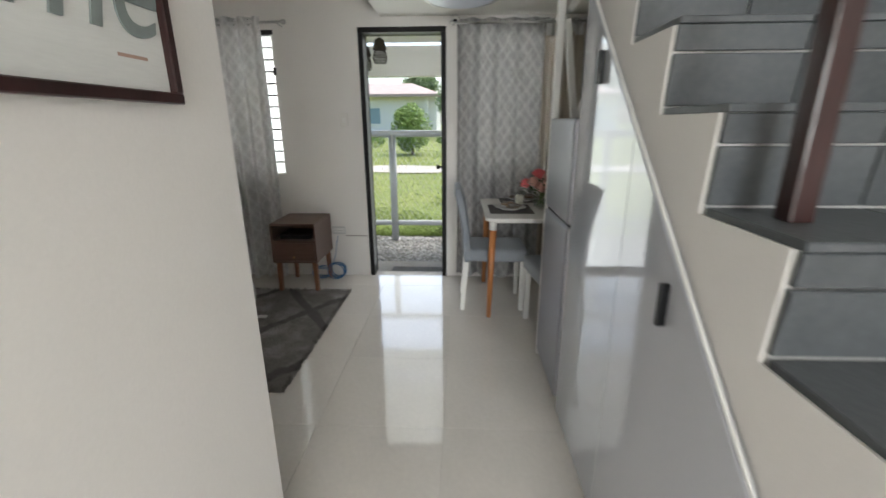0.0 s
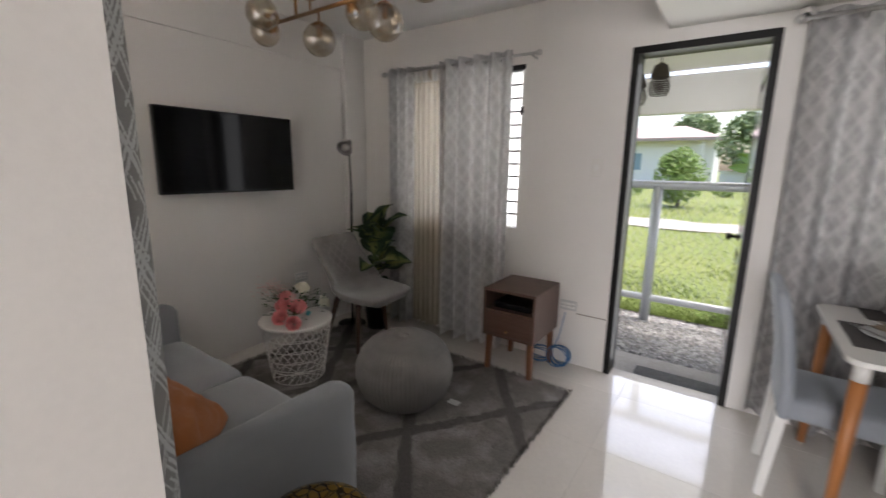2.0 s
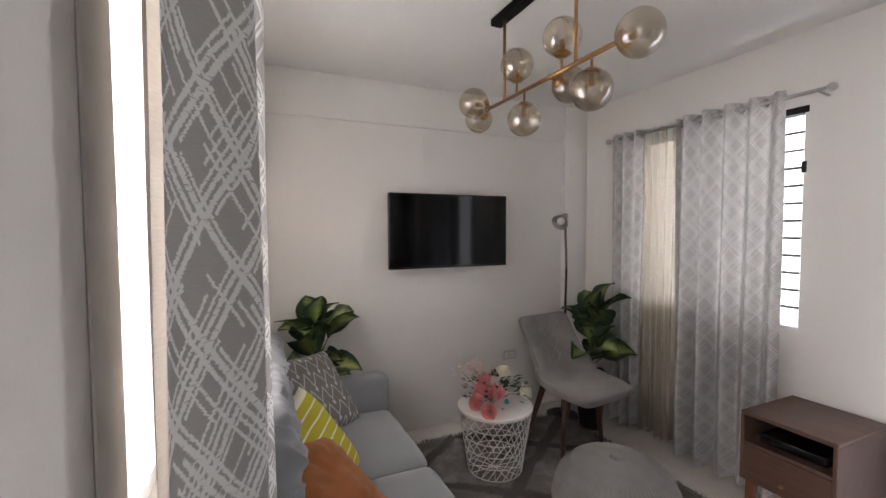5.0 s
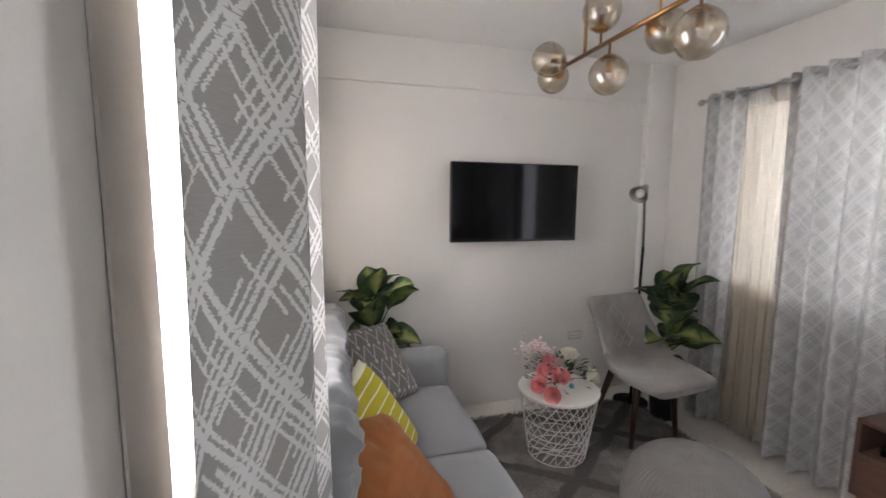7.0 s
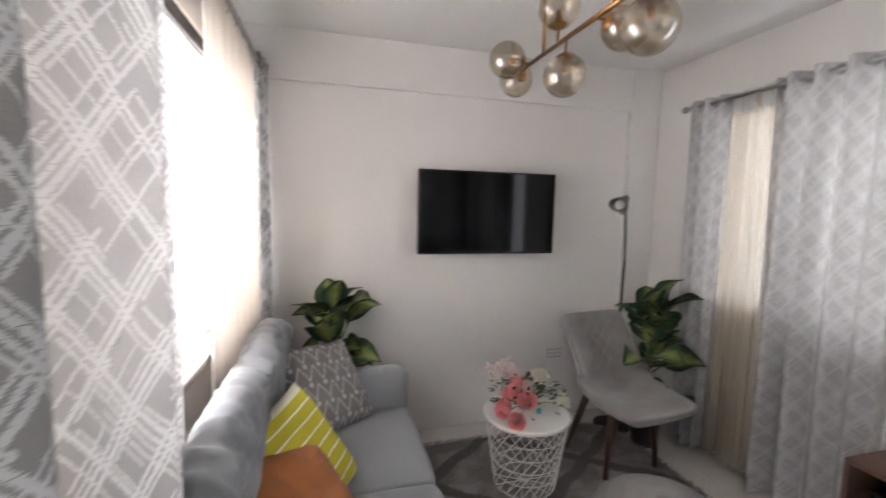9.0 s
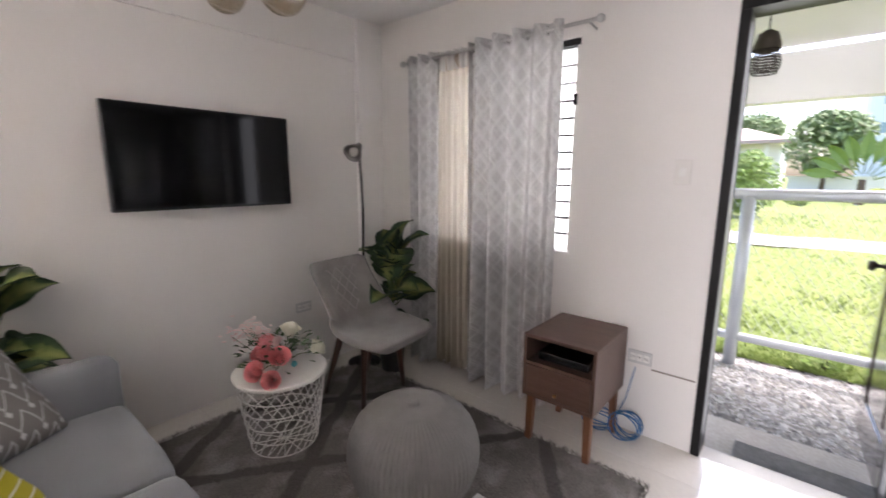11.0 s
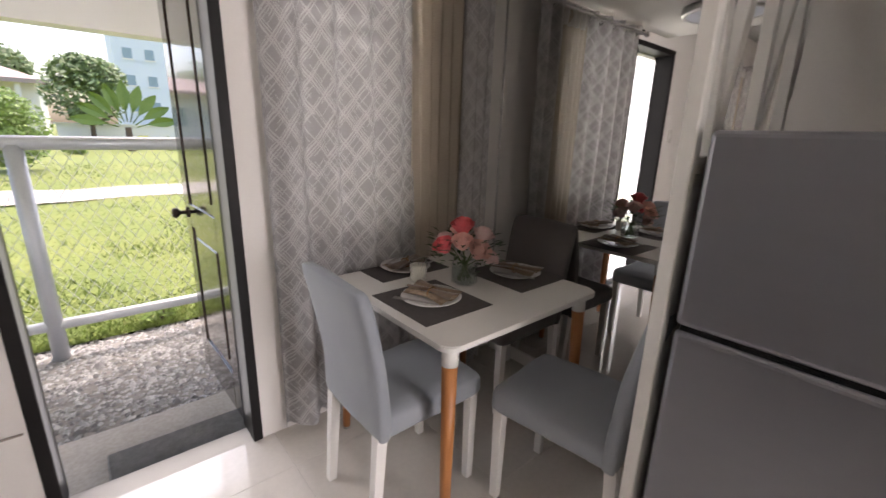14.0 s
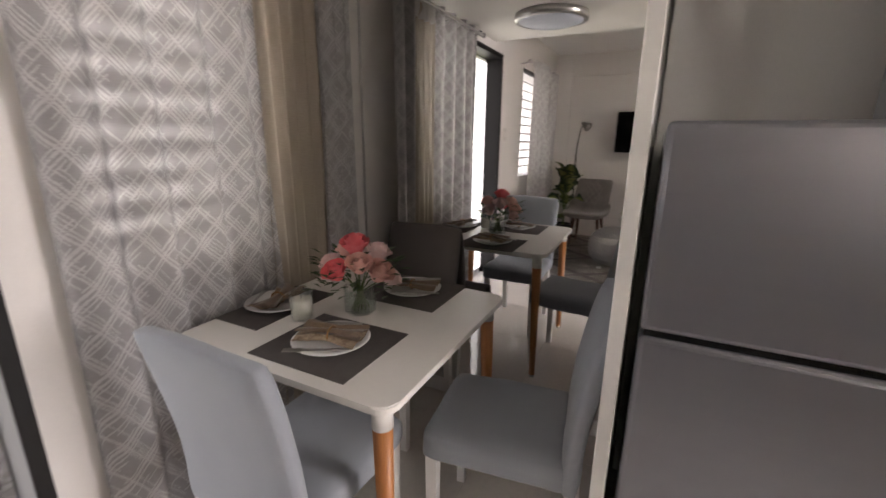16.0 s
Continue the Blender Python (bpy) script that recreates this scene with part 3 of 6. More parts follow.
# closed underside behind the refrigerator
setting("wall_under_stair", box(3.46, 3.52, 3.10, 3.74, 0, 2.3), WALL)
setting("soffit_under_stair", box(2.88, 3.46, 3.14, 3.74, 2.10, 2.16), WALL)
newel = thing("newel_post", pose(2.885, 2.17, 1.2), "red-brown varnished square newel post with a handrail", "newel post")
part("post", box(-0.021, 0.021, -0.021, 0.021, 0, 1.12, 0.004, 2), NEWEL, newel)
rl = box(-0.03, 0.03, 0.0, 1.6, -0.025, 0.025, 0.008, 2)
part("handrail", rl, NEWEL, newel, loc=pose(0, 0.03, 1.04, 39.3))
rl = box(-0.03, 0.03, 0.0, 0.9, -0.025, 0.025, 0.008, 2)
part("handrail", rl, NEWEL, newel, loc=pose(0, -0.03, 1.02, 180 + 39.3))

# under-stair cupboard
cup = thing("under_stair_cabinet", pose(0, 0, 0), "glossy pale grey cupboard doors under the stairs, cut along the slope", "cabinet")
CF = 2.78


def slope(y):
    return 0.795 + (y - 2.018) * 0.878


for y0, y1, hy in ((1.20, 1.93, None), (1.934, 2.634, (2.335, 0.912)), (2.638, 3.215, (2.965, 1.492))):
    bm = bmesh.new()
    a = [(y0, 0.012), (y1, 0.012), (y1, max(0.03, slope(y1))), (y0, max(0.03, slope(y0)))]
    f = [bm.verts.new((CF, y, z)) for y, z in a]
    g = [bm.verts.new((CF + 0.018, y, z)) for y, z in a]
    bm.faces.new(f), bm.faces.new(g[::-1])
    for i in range(4):
        bm.faces.new((f[i], f[(i + 1) % 4], g[(i + 1) % 4], g[i]))
    d = part("door", bm, CABINET, cup)
    if hy:
        part("handle", box(CF - 0.022, CF, hy[0] - 0.008, hy[0] + 0.008, hy[1], hy[1] + 0.105, 0.003, 1), BLACKPLASTIC, d, "black bar handle")
dv = Vector((0, 1, 0.878)).normalized()
trim = box(-0.004, 0.004, 0, 2.75, -0.003, 0.003, 0.001, 1)
part("edge_trim", trim, WHITEPAINT, cup, loc=pose(CF + 0.006, 1.15, slope(1.15) + 0.01, math.degrees(math.asin(dv.z))))
part("side_panel", box(CF + 0.02, 3.4, 3.20, 3.216, 0.012, 1.80), CABINET, cup)

# refrigerator
fr = thing("refrigerator", pose(2.77, 3.475, 0), "silver-grey two-door refrigerator beside the white divider", "refrigerator")
part("body", box(0.06, 0.62, -0.245, 0.245, 0.03, 1.380, 0.008, 2), FRIDGESIDE, fr)
part("door", box(0, 0.055, -0.245, 0.245, 0.938, 1.388, 0.014, 3), FRIDGE, fr, "silver freezer door")
part("door", box(0, 0.055, -0.245, 0.245, 0.06, 0.924, 0.014, 3), FRIDGE, fr)
part("seal", box(0.012, 0.06, -0.235, 0.235, 0.92, 0.94), BLACKPLASTIC, fr)
for y in (-0.2, 0.2):
    part("foot", tube([(0.1, y, 0), (0.1, y, 0.035)], 0.018, 10), BLACKPLASTIC, fr)

# white divider with branching bars over its solid foot
dv_t = thing("room_divider", pose(2.778, 3.768, 0), "white painted divider with branching open bars", "room divider")
part("post", box(0, 0.038, -0.021, 0.015, 0, LOW, 0.003, 1), WHITEPAINT, dv_t)
part("post", box(0.82, 0.858, -0.02, 0.02, 0, LOW, 0.003, 1), WHITEPAINT, dv_t)
part("lower_panel", box(0.038, 0.82, -0.012, 0.012, 0.0, 1.29, 0.002, 1), WHITEPAINT, dv_t)
part("lower_rail", box(0.038, 0.82, -0.018, 0.018, 1.29, 1.33, 0.002, 1), WHITEPAINT, dv_t)
for xa, za, xb, zb, w in ((0.13, 1.33, 0.05, 1.86, 0.034), (0.13, 1.33, 0.34, LOW, 0.036), (0.44, 1.33, 0.40, LOW, 0.036), (0.46, 1.42, 0.70, LOW, 0.036),
                          (0.72, 1.33, 0.64, LOW, 0.032), (0.72, 1.5, 0.81, 1.95, 0.032), (0.06, 1.90, 0.26, LOW, 0.03)):
    ang = math.degrees(math.atan2(zb - za, xb - xa))
    ln = math.hypot(zb - za, xb - xa)
    part("bar", box(0, ln, -0.016, 0.016, -w / 2, w / 2, 0.002, 1), WHITEPAINT, dv_t, loc=pose(xa, 0, za, 0, -ang, 0))

# television
tv = thing("television", pose(WEST, 3.805, 1.459), "black flat-screen television on a wall bracket", "television")
part("casing", box(0.105, 0.145, -0.458, 0.458, -0.26, 0.26, 0.006, 2), BLACKPLASTIC, tv)
part("screen", box(0.1455, 0.1475, -0.448, 0.448, -0.243, 0.250), SCREEN, tv)
part("back_box", box(0.06, 0.105, -0.25, 0.25, -0.18, 0.12, 0.01, 2), BLACKPLASTIC, tv)
part("bracket", box(0.0, 0.06, -0.10, 0.10, -0.09, 0.09, 0.004, 1), BLACKPLASTIC, tv)

# nightstand
NSLEG = material("orange_brown_wood", (0.20, 0.078, 0.034), 0.45, vary=0.25, scale=5, fine=60)
ns = thing("nightstand", pose(0.948, 4.875, 0), "walnut nightstand with an open shelf and one drawer", "nightstand")
W2, D2 = 0.186, 0.215
part("top_board", box(-W2, W2, -D2, D2, 0.582, 0.600, 0.003, 1), WALNUT, ns)
part("side_board", box(-W2, -W2 + 0.016, -D2, D2, 0.268, 0.582, 0.002, 1), WALNUT, ns)
part("side_board", box(W2 - 0.016, W2, -D2, D2, 0.268, 0.582, 0.002, 1), WALNUT, ns)
part("back_board", box(-W2 + 0.016, W2 - 0.016, D2 - 0.012, D2, 0.268, 0.582), WALNUT, ns)
part("shelf", box(-W2 + 0.016, W2 - 0.016, -D2 + 0.004, D2 - 0.012, 0.442, 0.456), WALNUT, ns)
part("bottom_board", box(-W2 + 0.016, W2 - 0.016, -D2 + 0.004, D2 - 0.012, 0.268, 0.284), WALNUT, ns)
dr = part("drawer", box(-W2 + 0.018, W2 - 0.018, -D2 - 0.002, D2 - 0.03, 0.288, 0.440, 0.002, 1), WALNUT, ns)
kb = lathe([(0.004, 0), (0.004, 0.01), (0.009, 0.014), (0.009, 0.02), (0, 0.023)], 12)
kb.transform(Matrix.Translation((0, -D2 - 0.002, 0.325)) @ pose(0, 0, 0, 90))
part("knob", kb, BRASS, dr, "small metal drawer knob", True)
for x in (-1, 1):
    for y in (-1, 1):
        part("leg", tube([(x * 0.150, y * 0.175, 0.27), (x * 0.156, y * 0.182, 0)], [0.026, 0.021], 4), NSLEG, ns)

# rug
RUGX0, RUGX1, RUGY0, RUGY1 = -0.64, 1.37, 3.31, 4.73
RUGMAT = bpy.data.materials.new("shaggy_rug")
RUGMAT.use_nodes = True


def rug_nodes():
    n, l = RUGMAT.node_tree.nodes, RUGMAT.node_tree.links
    bs = n["Principled BSDF"]
    tc, sp = n.new("ShaderNodeTexCoord"), n.new("ShaderNodeSeparateXYZ")
    nz, tuft = n.new("ShaderNodeTexNoise"), n.new("ShaderNodeTexNoise")
    nz.inputs["Scale"].default_value, tuft.inputs["Scale"].default_value, nz.inputs["Detail"].default_value = 5, 170, 5
    l.new(tc.outputs["Object"], sp.inputs[0]), l.new(tc.outputs["Object"], nz.inputs["Vector"]), l.new(tc.outputs["Object"], tuft.inputs["Vector"])

    def calc(op, a, b, c=None):
        k = n.new("ShaderNodeMath")
        k.operation = op
        for i, v in enumerate((a, b, c)):
            if v is not None:
                if isinstance(v, (int, float)):
                    k.inputs[i].default_value = v
                else:
                    l.new(v, k.inputs[i])
        return k.outputs[0]
    wob = calc("MULTIPLY_ADD", nz.outputs["Fac"], 0.16, -0.08)
    line = None
    for sx, sy, ph in ((1.0, 0.74, 0.10), (-1.0, 0.74, 0.35)):
        s = calc("ADD", calc("ADD", calc("MULTIPLY", sp.outputs[0], sx / 0.72), calc("MULTIPLY", sp.outputs[1], sy / 0.72)), ph)
        d = calc("ABSOLUTE", calc("SUBTRACT", calc("FRACT", calc("ADD", s, wob), 0), 0.5), 0)
        k = calc("LESS_THAN", d, calc("MULTIPLY_ADD", tuft.outputs["Fac"], 0.09, 0.012))
        line = k if line is None else calc("MAXIMUM", line, k)
    spots = calc("SMOOTH_MIN", 1.0, calc("MAXIMUM", calc("MULTIPLY_ADD", nz.outputs["Fac"], 5.0, -2.3), 0.0), 0.1)
    m1, m2, m3 = [n.new("ShaderNodeMix") for _ in range(3)]
    for m in (m1, m2, m3):
        m.data_type = "RGBA"
    m1.inputs["A"].default_value, m1.inputs["B"].default_value = (0.25, 0.225, 0.208, 1), (0.42, 0.39, 0.37, 1)
    l.new(spots, m1.inputs["Factor"])
    l.new(m1.outputs["Result"], m2.inputs["A"])
    m2.inputs["B"].default_value = (0.15, 0.133, 0.123, 1)
    l.new(line, m2.inputs["Factor"])
    m3.blend_type = "MULTIPLY"
    m3.inputs["Factor"].default_value = 0.7
    gr = n.new("ShaderNodeMapRange")
    gr.inputs["From Min"].default_value, gr.inputs["From Max"].default_value, gr.inputs["To Min"].default_value = 0.3, 0.65, 0.35
    l.new(tuft.outputs["Fac"], gr.inputs["Value"])
    l.new(m2.outputs["Result"], m3.inputs["A"]), l.new(gr.outputs[0], m3.inputs["B"])
    l.new(m3.outputs["Result"], bs.inputs["Base Color"])
    bs.inputs["Roughness"].default_value = 1.0
    bp = n.new("ShaderNodeBump")
    bp.inputs["Strength"].default_value, bp.inputs["Distance"].default_value = 0.9, 0.012
    l.new(tuft.outputs["Fac"], bp.inputs["Height"]), l.new(bp.outputs[0], bs.inputs["Normal"])


rug_nodes()
rug = thing("rug", pose((RUGX0 + RUGX1) / 2, (RUGY0 + RUGY1) / 2, 0), "grey shaggy rug with a darker diamond lattice", "rug")
hw, hd = (RUGX1 - RUGX0) / 2, (RUGY1 - RUGY0) / 2
bm = bmesh.new()
NX, NY = 130, 92
gv = [[bm.verts.new((-hw + 2 * hw * i / NX, -hd + 2 * hd * j / NY, 0.0)) for j in range(NY + 1)] for i in range(NX + 1)]
for i in range(NX + 1):
    for j in range(NY + 1):
        v = gv[i][j]
        e = min(i, j, NX - i, NY - j)
        h = min(1, e / 2) * 0.017 + 0.010 * noise.noise(v.co * 55) + 0.004 * noise.noise(v.co * 21)
        if e == 0:
            v.co.x += random.uniform(-0.008, 0.008)
            v.co.y += random.uniform(-0.008, 0.008)
            h = 0.002
        v.co.z = max(0.002, h)
for i in range(NX):
    for j in range(NY):
        bm.faces.new((gv[i][j], gv[i + 1][j], gv[i + 1][j + 1], gv[i][j + 1]))
part("rug_surface", bm, RUGMAT, rug, smooth=True)
rnd = random.Random(5)
bm = bmesh.new()
for _ in range(5200):
    s = rnd.random()
    if s < 0.35:
        x, y = rnd.uniform(-hw, hw), rnd.choice((-hd, hd))
    elif s < 0.6:
        x, y = rnd.choice((-hw, hw)), rnd.uniform(-hd, hd)
    else:
        x, y = rnd.uniform(0.3, hw), rnd.uniform(-hd, hd)
    x, y = x + rnd.uniform(-0.012, 0.012), y + rnd.uniform(-0.012, 0.012)
    a, ln = rnd.uniform(0, 6.28), rnd.uniform(0.010, 0.022)
    dx, dy = math.cos(a) * 0.003, math.sin(a) * 0.003
    ex, ey = rnd.uniform(-0.014, 0.014), rnd.uniform(-0.014, 0.014)
    p = [bm.verts.new(q) for q in ((x - dx, y - dy, 0.004), (x + dx, y + dy, 0.004), (x + ex, y + ey, 0.006 + ln))]
    bm.faces.new(p)
part("tuft_fringe", bm, RUGMAT, rug)
rug.children[1]["kind"] = "stuff"


# ---- soft shapes ----
def soft_box(w, d, h, puff=0.03, n=14, edge=0.35, seed=0, crease=0.0):
    """A cushion: a rounded box whose faces swell and whose skin is a little uneven."""
    bm = bmesh.new()
    bmesh.ops.create_cube(bm, size=2)
    bmesh.ops.subdivide_edges(bm, edges=bm.edges[:], cuts=n, use_grid_fill=True)
    off = Vector((seed * 3.1, seed * 1.7, seed))
    for v in bm.verts:
        x, y, z = v.co
        k = [math.copysign(abs(c) ** 1.0, c) for c in (x, y, z)]
        p = Vector((k[0] * w / 2, k[1] * d / 2, k[2] * h / 2))
        r = min(w, d, h) * edge
        core = Vector([math.copysign(max(abs(p[i]) - 0, 0), p[i]) for i in range(3)])
        inner = Vector([max(-s / 2 + r, min(s / 2 - r, c)) for s, c in zip((w, d, h), core)])
        dlt = core - inner
        if dlt.length > 1e-6:
            core = inner + dlt.normalized() * r
        core.z += math.copysign(puff, z) * (1 - x * x) * (1 - y * y) if abs(z) > 0.99 else 0
        core.y += math.copysign(puff * 0.6, y) * (1 - x * x) * (1 - z * z) if abs(y) > 0.99 else 0
        core.x += math.copysign(puff * 0.4, x) * (1 - y * y) * (1 - z * z) if abs(x) > 0.99 else 0
        nz = noise.noise(core * 7 + off) * 0.006 + crease * noise.noise(core * 18 + off)
        core += Vector((x, y, z)).normalized() * nz
        v.co = core
    return bm


def cushion(w, t, seed=0, n=18, fold=0.004):
    """A square scatter cushion standing in the x-z plane, its corners drawn out."""
    bm = bmesh.new()
    fr_, bk = [], []
    lay = bm.loops.layers.uv.new("UVMap")
    off = Vector((seed * 5.3, seed * 2.9, 0))
    for side, store in ((-1, fr_), (1, bk)):
        for i in range(n + 1):
            row = []
            for j in range(n + 1):
                a, b = 2 * i / n - 1, 2 * j / n - 1
                pull = 1 - 0.075 * (1 - a * a) * (abs(b) ** 3) - 0.0
                pull2 = 1 - 0.075 * (1 - b * b) * (abs(a) ** 3)
                h = t / 2 * ((1 - a ** 4) * (1 - b ** 4)) ** 0.55
                y = side * (h + 0.010 * noise.noise(Vector((a * 2.2, b * 2.2, side)) + off) * (1 - a ** 4) * (1 - b ** 4))
                rim = (1 - a ** 4) * (1 - b ** 4)
                f_ = noise.noise(Vector((a * 1.5 + b * 0.8, (b - a * 0.4) * 5.0, side * 3)) + off)
                y += side * fold * (1 - min(1, abs(f_) * 4)) * -1.6 * rim
                row.append(bm.verts.new((a * w / 2 * pull2, y, b * w / 2 * pull)))
            store.append(row)
        for i in range(n):
            for j in range(n):
                f = bm.faces.new((store[i][j], store[i + 1][j], store[i + 1][j + 1], store[i][j + 1]))
                for lp, (p, q) in zip(f.loops, ((i, j), (i + 1, j), (i + 1, j + 1), (i, j + 1))):
                    lp[lay].uv = (p / n, q / n)
    bmesh.ops.remove_doubles(bm, verts=bm.verts[:], dist=0.0008)
    return bm


# sofa along the window wall
SX0, SX1 = -0.47, 1.06
sofa = thing("sofa", pose((SX0 + SX1) / 2, 2.515, 0), "light grey fabric two-seat sofa with rounded arms", "sofa")
sw = (SX1 - SX0) / 2
part("base", box(-sw + 0.12, sw - 0.12, 0.02, 0.70, 0.10, 0.30, 0.02, 3), SOFA, sofa, smooth=True)
for cx in (-0.325, 0.325):
    c = soft_box(0.645, 0.62, 0.15, 0.012, 12, 0.28, seed=cx)
    part("seat_cushion", c, SOFA, sofa, smooth=True, loc=pose(cx, 0.41, 0.36))
    c = soft_box(0.64, 0.14, 0.56, 0.025, 40, 0.40, seed=cx + 3, crease=0.004)
    for v in c.verts:
        x, y, z = v.co
        e = max(0.0, abs(x) / 0.32 - 0.45) / 0.55
        top = max(0.0, z / 0.28)
        v.co.z -= 0.03 * e ** 2 * top
        f_ = noise.noise(Vector((x * 5 + z * 7, (x * 0.7 - z * 0.5) * 24 + cx * 9, 1.3)))
        v.co.y += 0.024 * max(0, 0.35 - abs(f_)) * 2.2 * (0.35 + top * (0.4 + e))
        v.co.z += 0.012 * f_ * top
    for v in c.verts:
        x, y, z = v.co
        top = max(0.0, (z - 0.02) / 0.26)
        wave = math.sin(x * 62 + 9 * noise.noise(Vector((x * 6, z * 5, cx))) + z * 22)
        v.co.y += 0.0075 * top * wave * (0.4 + abs(noise.noise(Vector((x * 9, z * 9, cx + 4)))))
        v.co.z += 0.006 * top * wave
    part("back_cushion", c, SOFA, sofa, "creased grey back cushion", True, pose(cx, 0.030, 0.675, -4))
for s in (-1, 1):
    arm = soft_box(0.135, 0.70, 0.54, 0.006, 12, 0.42, seed=s)
    part("arm", arm, SOFA, sofa, smooth=True, loc=pose(s * (sw - 0.066), 0.37, 0.355))
for x in (-sw + 0.1, sw - 0.1):
    for y in (0.06, 0.6):
        part("leg", tube([(x, y, 0.11), (x, y, 0.0)], [0.022, 0.015], 10), WALNUTLEG, sofa, smooth=True)

# accent chair
ac = thing("accent_chair", pose(-0.16, 4.46, 0, 0, 0, 6), "grey suede shell chair with quilted back and walnut legs", "chair")


def shell(thick):
    """A one-piece seat that turns up into a back; x is forward."""
    bm = bmesh.new()
    path = [(0.29, 0.445), (0.285, 0.462), (0.25, 0.470), (0.15, 0.462), (0.05, 0.448), (-0.05, 0.440), (-0.12, 0.447), (-0.175, 0.475), (-0.21, 0.53), (-0.235, 0.60), (-0.262, 0.68), (-0.288, 0.76), (-0.305, 0.82), (-0.313, 0.845), (-0.315, 0.855)]
    wid = [0.15, 0.205, 0.238, 0.262, 0.27, 0.27, 0.262, 0.25, 0.236, 0.228, 0.224, 0.224, 0.222, 0.212, 0.19]
    lift = [0.0, 0.0, 0.004, 0.018, 0.042, 0.075, 0.11, 0.135, 0.13, 0.10, 0.07, 0.045, 0.026, 0.012, 0.0]
    n = 24
    fine_p, fine_w, fine_l = [], [], []
    for i in range(len(path) - 1):
        for k in range(3):
            h = k / 3

            def blend(q):
                q0, q1, q2, q3 = q[max(0, i - 1)], q[i], q[i + 1], q[min(len(q) - 1, i + 2)]
                return 0.5 * (2 * q1 + (q2 - q0) * h + (2 * q0 - 5 * q1 + 4 * q2 - q3) * h * h + (3 * q1 - q0 - 3 * q2 + q3) * h ** 3)
            fine_p.append((blend([q[0] for q in path]), blend([q[1] for q in path])))
            fine_w.append(blend(wid)), fine_l.append(blend(lift))
    path, wid, lift = fine_p + [path[-1]], fine_w + [wid[-1]], fine_l + [lift[-1]]
    rows_ = []
    for off_ in (0, 1):
        rows = []
        for i, (x, z) in enumerate(path):
            a, b = path[max(0, i - 1)], path[min(len(path) - 1, i + 1)]
            d = Vector((b[0] - a[0], 0, b[1] - a[1])).normalized()
            nrm = Vector((d.z, 0, -d.x))
            row = []
            for j in range(n + 1):
                s = 2 * j / n - 1
                up = lift[i] * abs(s) ** 2.2
                p = Vector((x, s * wid[i], z)) + nrm * up - nrm * (thick * off_ * (1 - 0.45 * abs(s) ** 5) * min(1.0, 0.35 + 0.65 * min(i, len(path) - 1 - i) / 5)) - nrm * (0.010 * (1 - off_) * abs(s) ** 8)
                row.append(bm.verts.new(p))
            rows.append(row)
        rows_.append(rows)
    for rows in rows_:
        for a, b in zip(rows, rows[1:]):
            for j in range(n):
                bm.faces.new((a[j], a[j + 1], b[j + 1], b[j]))
    a, b = rows_
    m = len(path) - 1
    for i in range(m):
        for j in (0, n):
            bm.faces.new((a[i][j], a[i + 1][j], b[i + 1][j], b[i][j]))
    for i in (0, m):
        for j in range(n):
            bm.faces.new((a[i][j], a[i][j + 1], b[i][j + 1], b[i][j]))
    return bm


sh = part("shell", shell(0.068), VELVET, ac, smooth=True)
bm = bmesh.new()
for k in range(-3, 4):
    for sg in (-1, 1):
        pts = []
        for q in range(9):
            h = q / 8
            y = k * 0.075 + sg * (h - 0.5) * 0.22
            if abs(y) < 0.165:
                z = 0.53 + 0.27 * h
                x = -0.198 - 0.10 * (z - 0.52) / 0.30
                pts.append((x, y, z))
        if len(pts) > 1:
            tube(pts, 0.0034, 5, bm)
part("quilting", bm, PIPING, ac, "stitched diamond quilting")
for a, b in (((0.05, 0.14), (0.07, 0.185)), ((0.05, -0.14), (0.07, -0.185)), ((-0.14, 0.14), (-0.27, 0.185)), ((-0.14, -0.14), (-0.27, -0.185))):
    part("leg", tube([(*a, 0.44), (*b, 0.0)], [0.022, 0.014], 10), WALNUTLEG, ac, smooth=True)
part("under_frame", box(-0.15, 0.12, -0.15, 0.15, 0.405, 0.425, 0.004, 1), BLACKPLASTIC, ac)

# pouf
pf = thing("pouf", pose(0.595, 4.03, 0.016), "grey knitted round pouf on the rug", "pouf")
prof = [(0.0, 0.0), (0.12, 0.0), (0.19, 0.02), (0.245, 0.08), (0.268, 0.155), (0.272, 0.21), (0.262, 0.27), (0.235, 0.33), (0.19, 0.375), (0.13, 0.402), (0.07, 0.412), (0.035, 0.408), (0.0, 0.398)]
fine = []
for (r0, z0), (r1, z1) in zip(prof, prof[1:]):
    fine += [(1.035 * (r0 + (r1 - r0) * k / 6), z0 + (z1 - z0) * k / 6) for k in range(6)]
fine.append(prof[-1])
bm = lathe(fine, 288, wave=lambda a, i: 1 + 0.022 * math.cos(72 * a) * (1 if i % 3 else 0.15))
part("knitted_cover", bm, KNIT, pf, smooth=True)
part("button", lathe([(0.03, 0.404), (0.022, 0.414), (0, 0.417)], 16), KNIT, pf, smooth=True)
part("care_tag", box(0.24, 0.31, 0.10, 0.145, 0.012, 0.016), WHITECLOTH, pf, "white sewn-in tag")

# wire side table
st = thing("side_table", pose(-0.165, 3.842, 0.018), "white wire basket side table with a round top", "side table")
TH, TR, BR = 0.395, 0.228, 0.160
part("tabletop", lathe([(0, TH - 0.018), (TR - 0.008, TH - 0.018), (TR, TH - 0.013), (TR, TH - 0.004), (TR - 0.005, TH), (0, TH)], 56), WHITELAC, st)


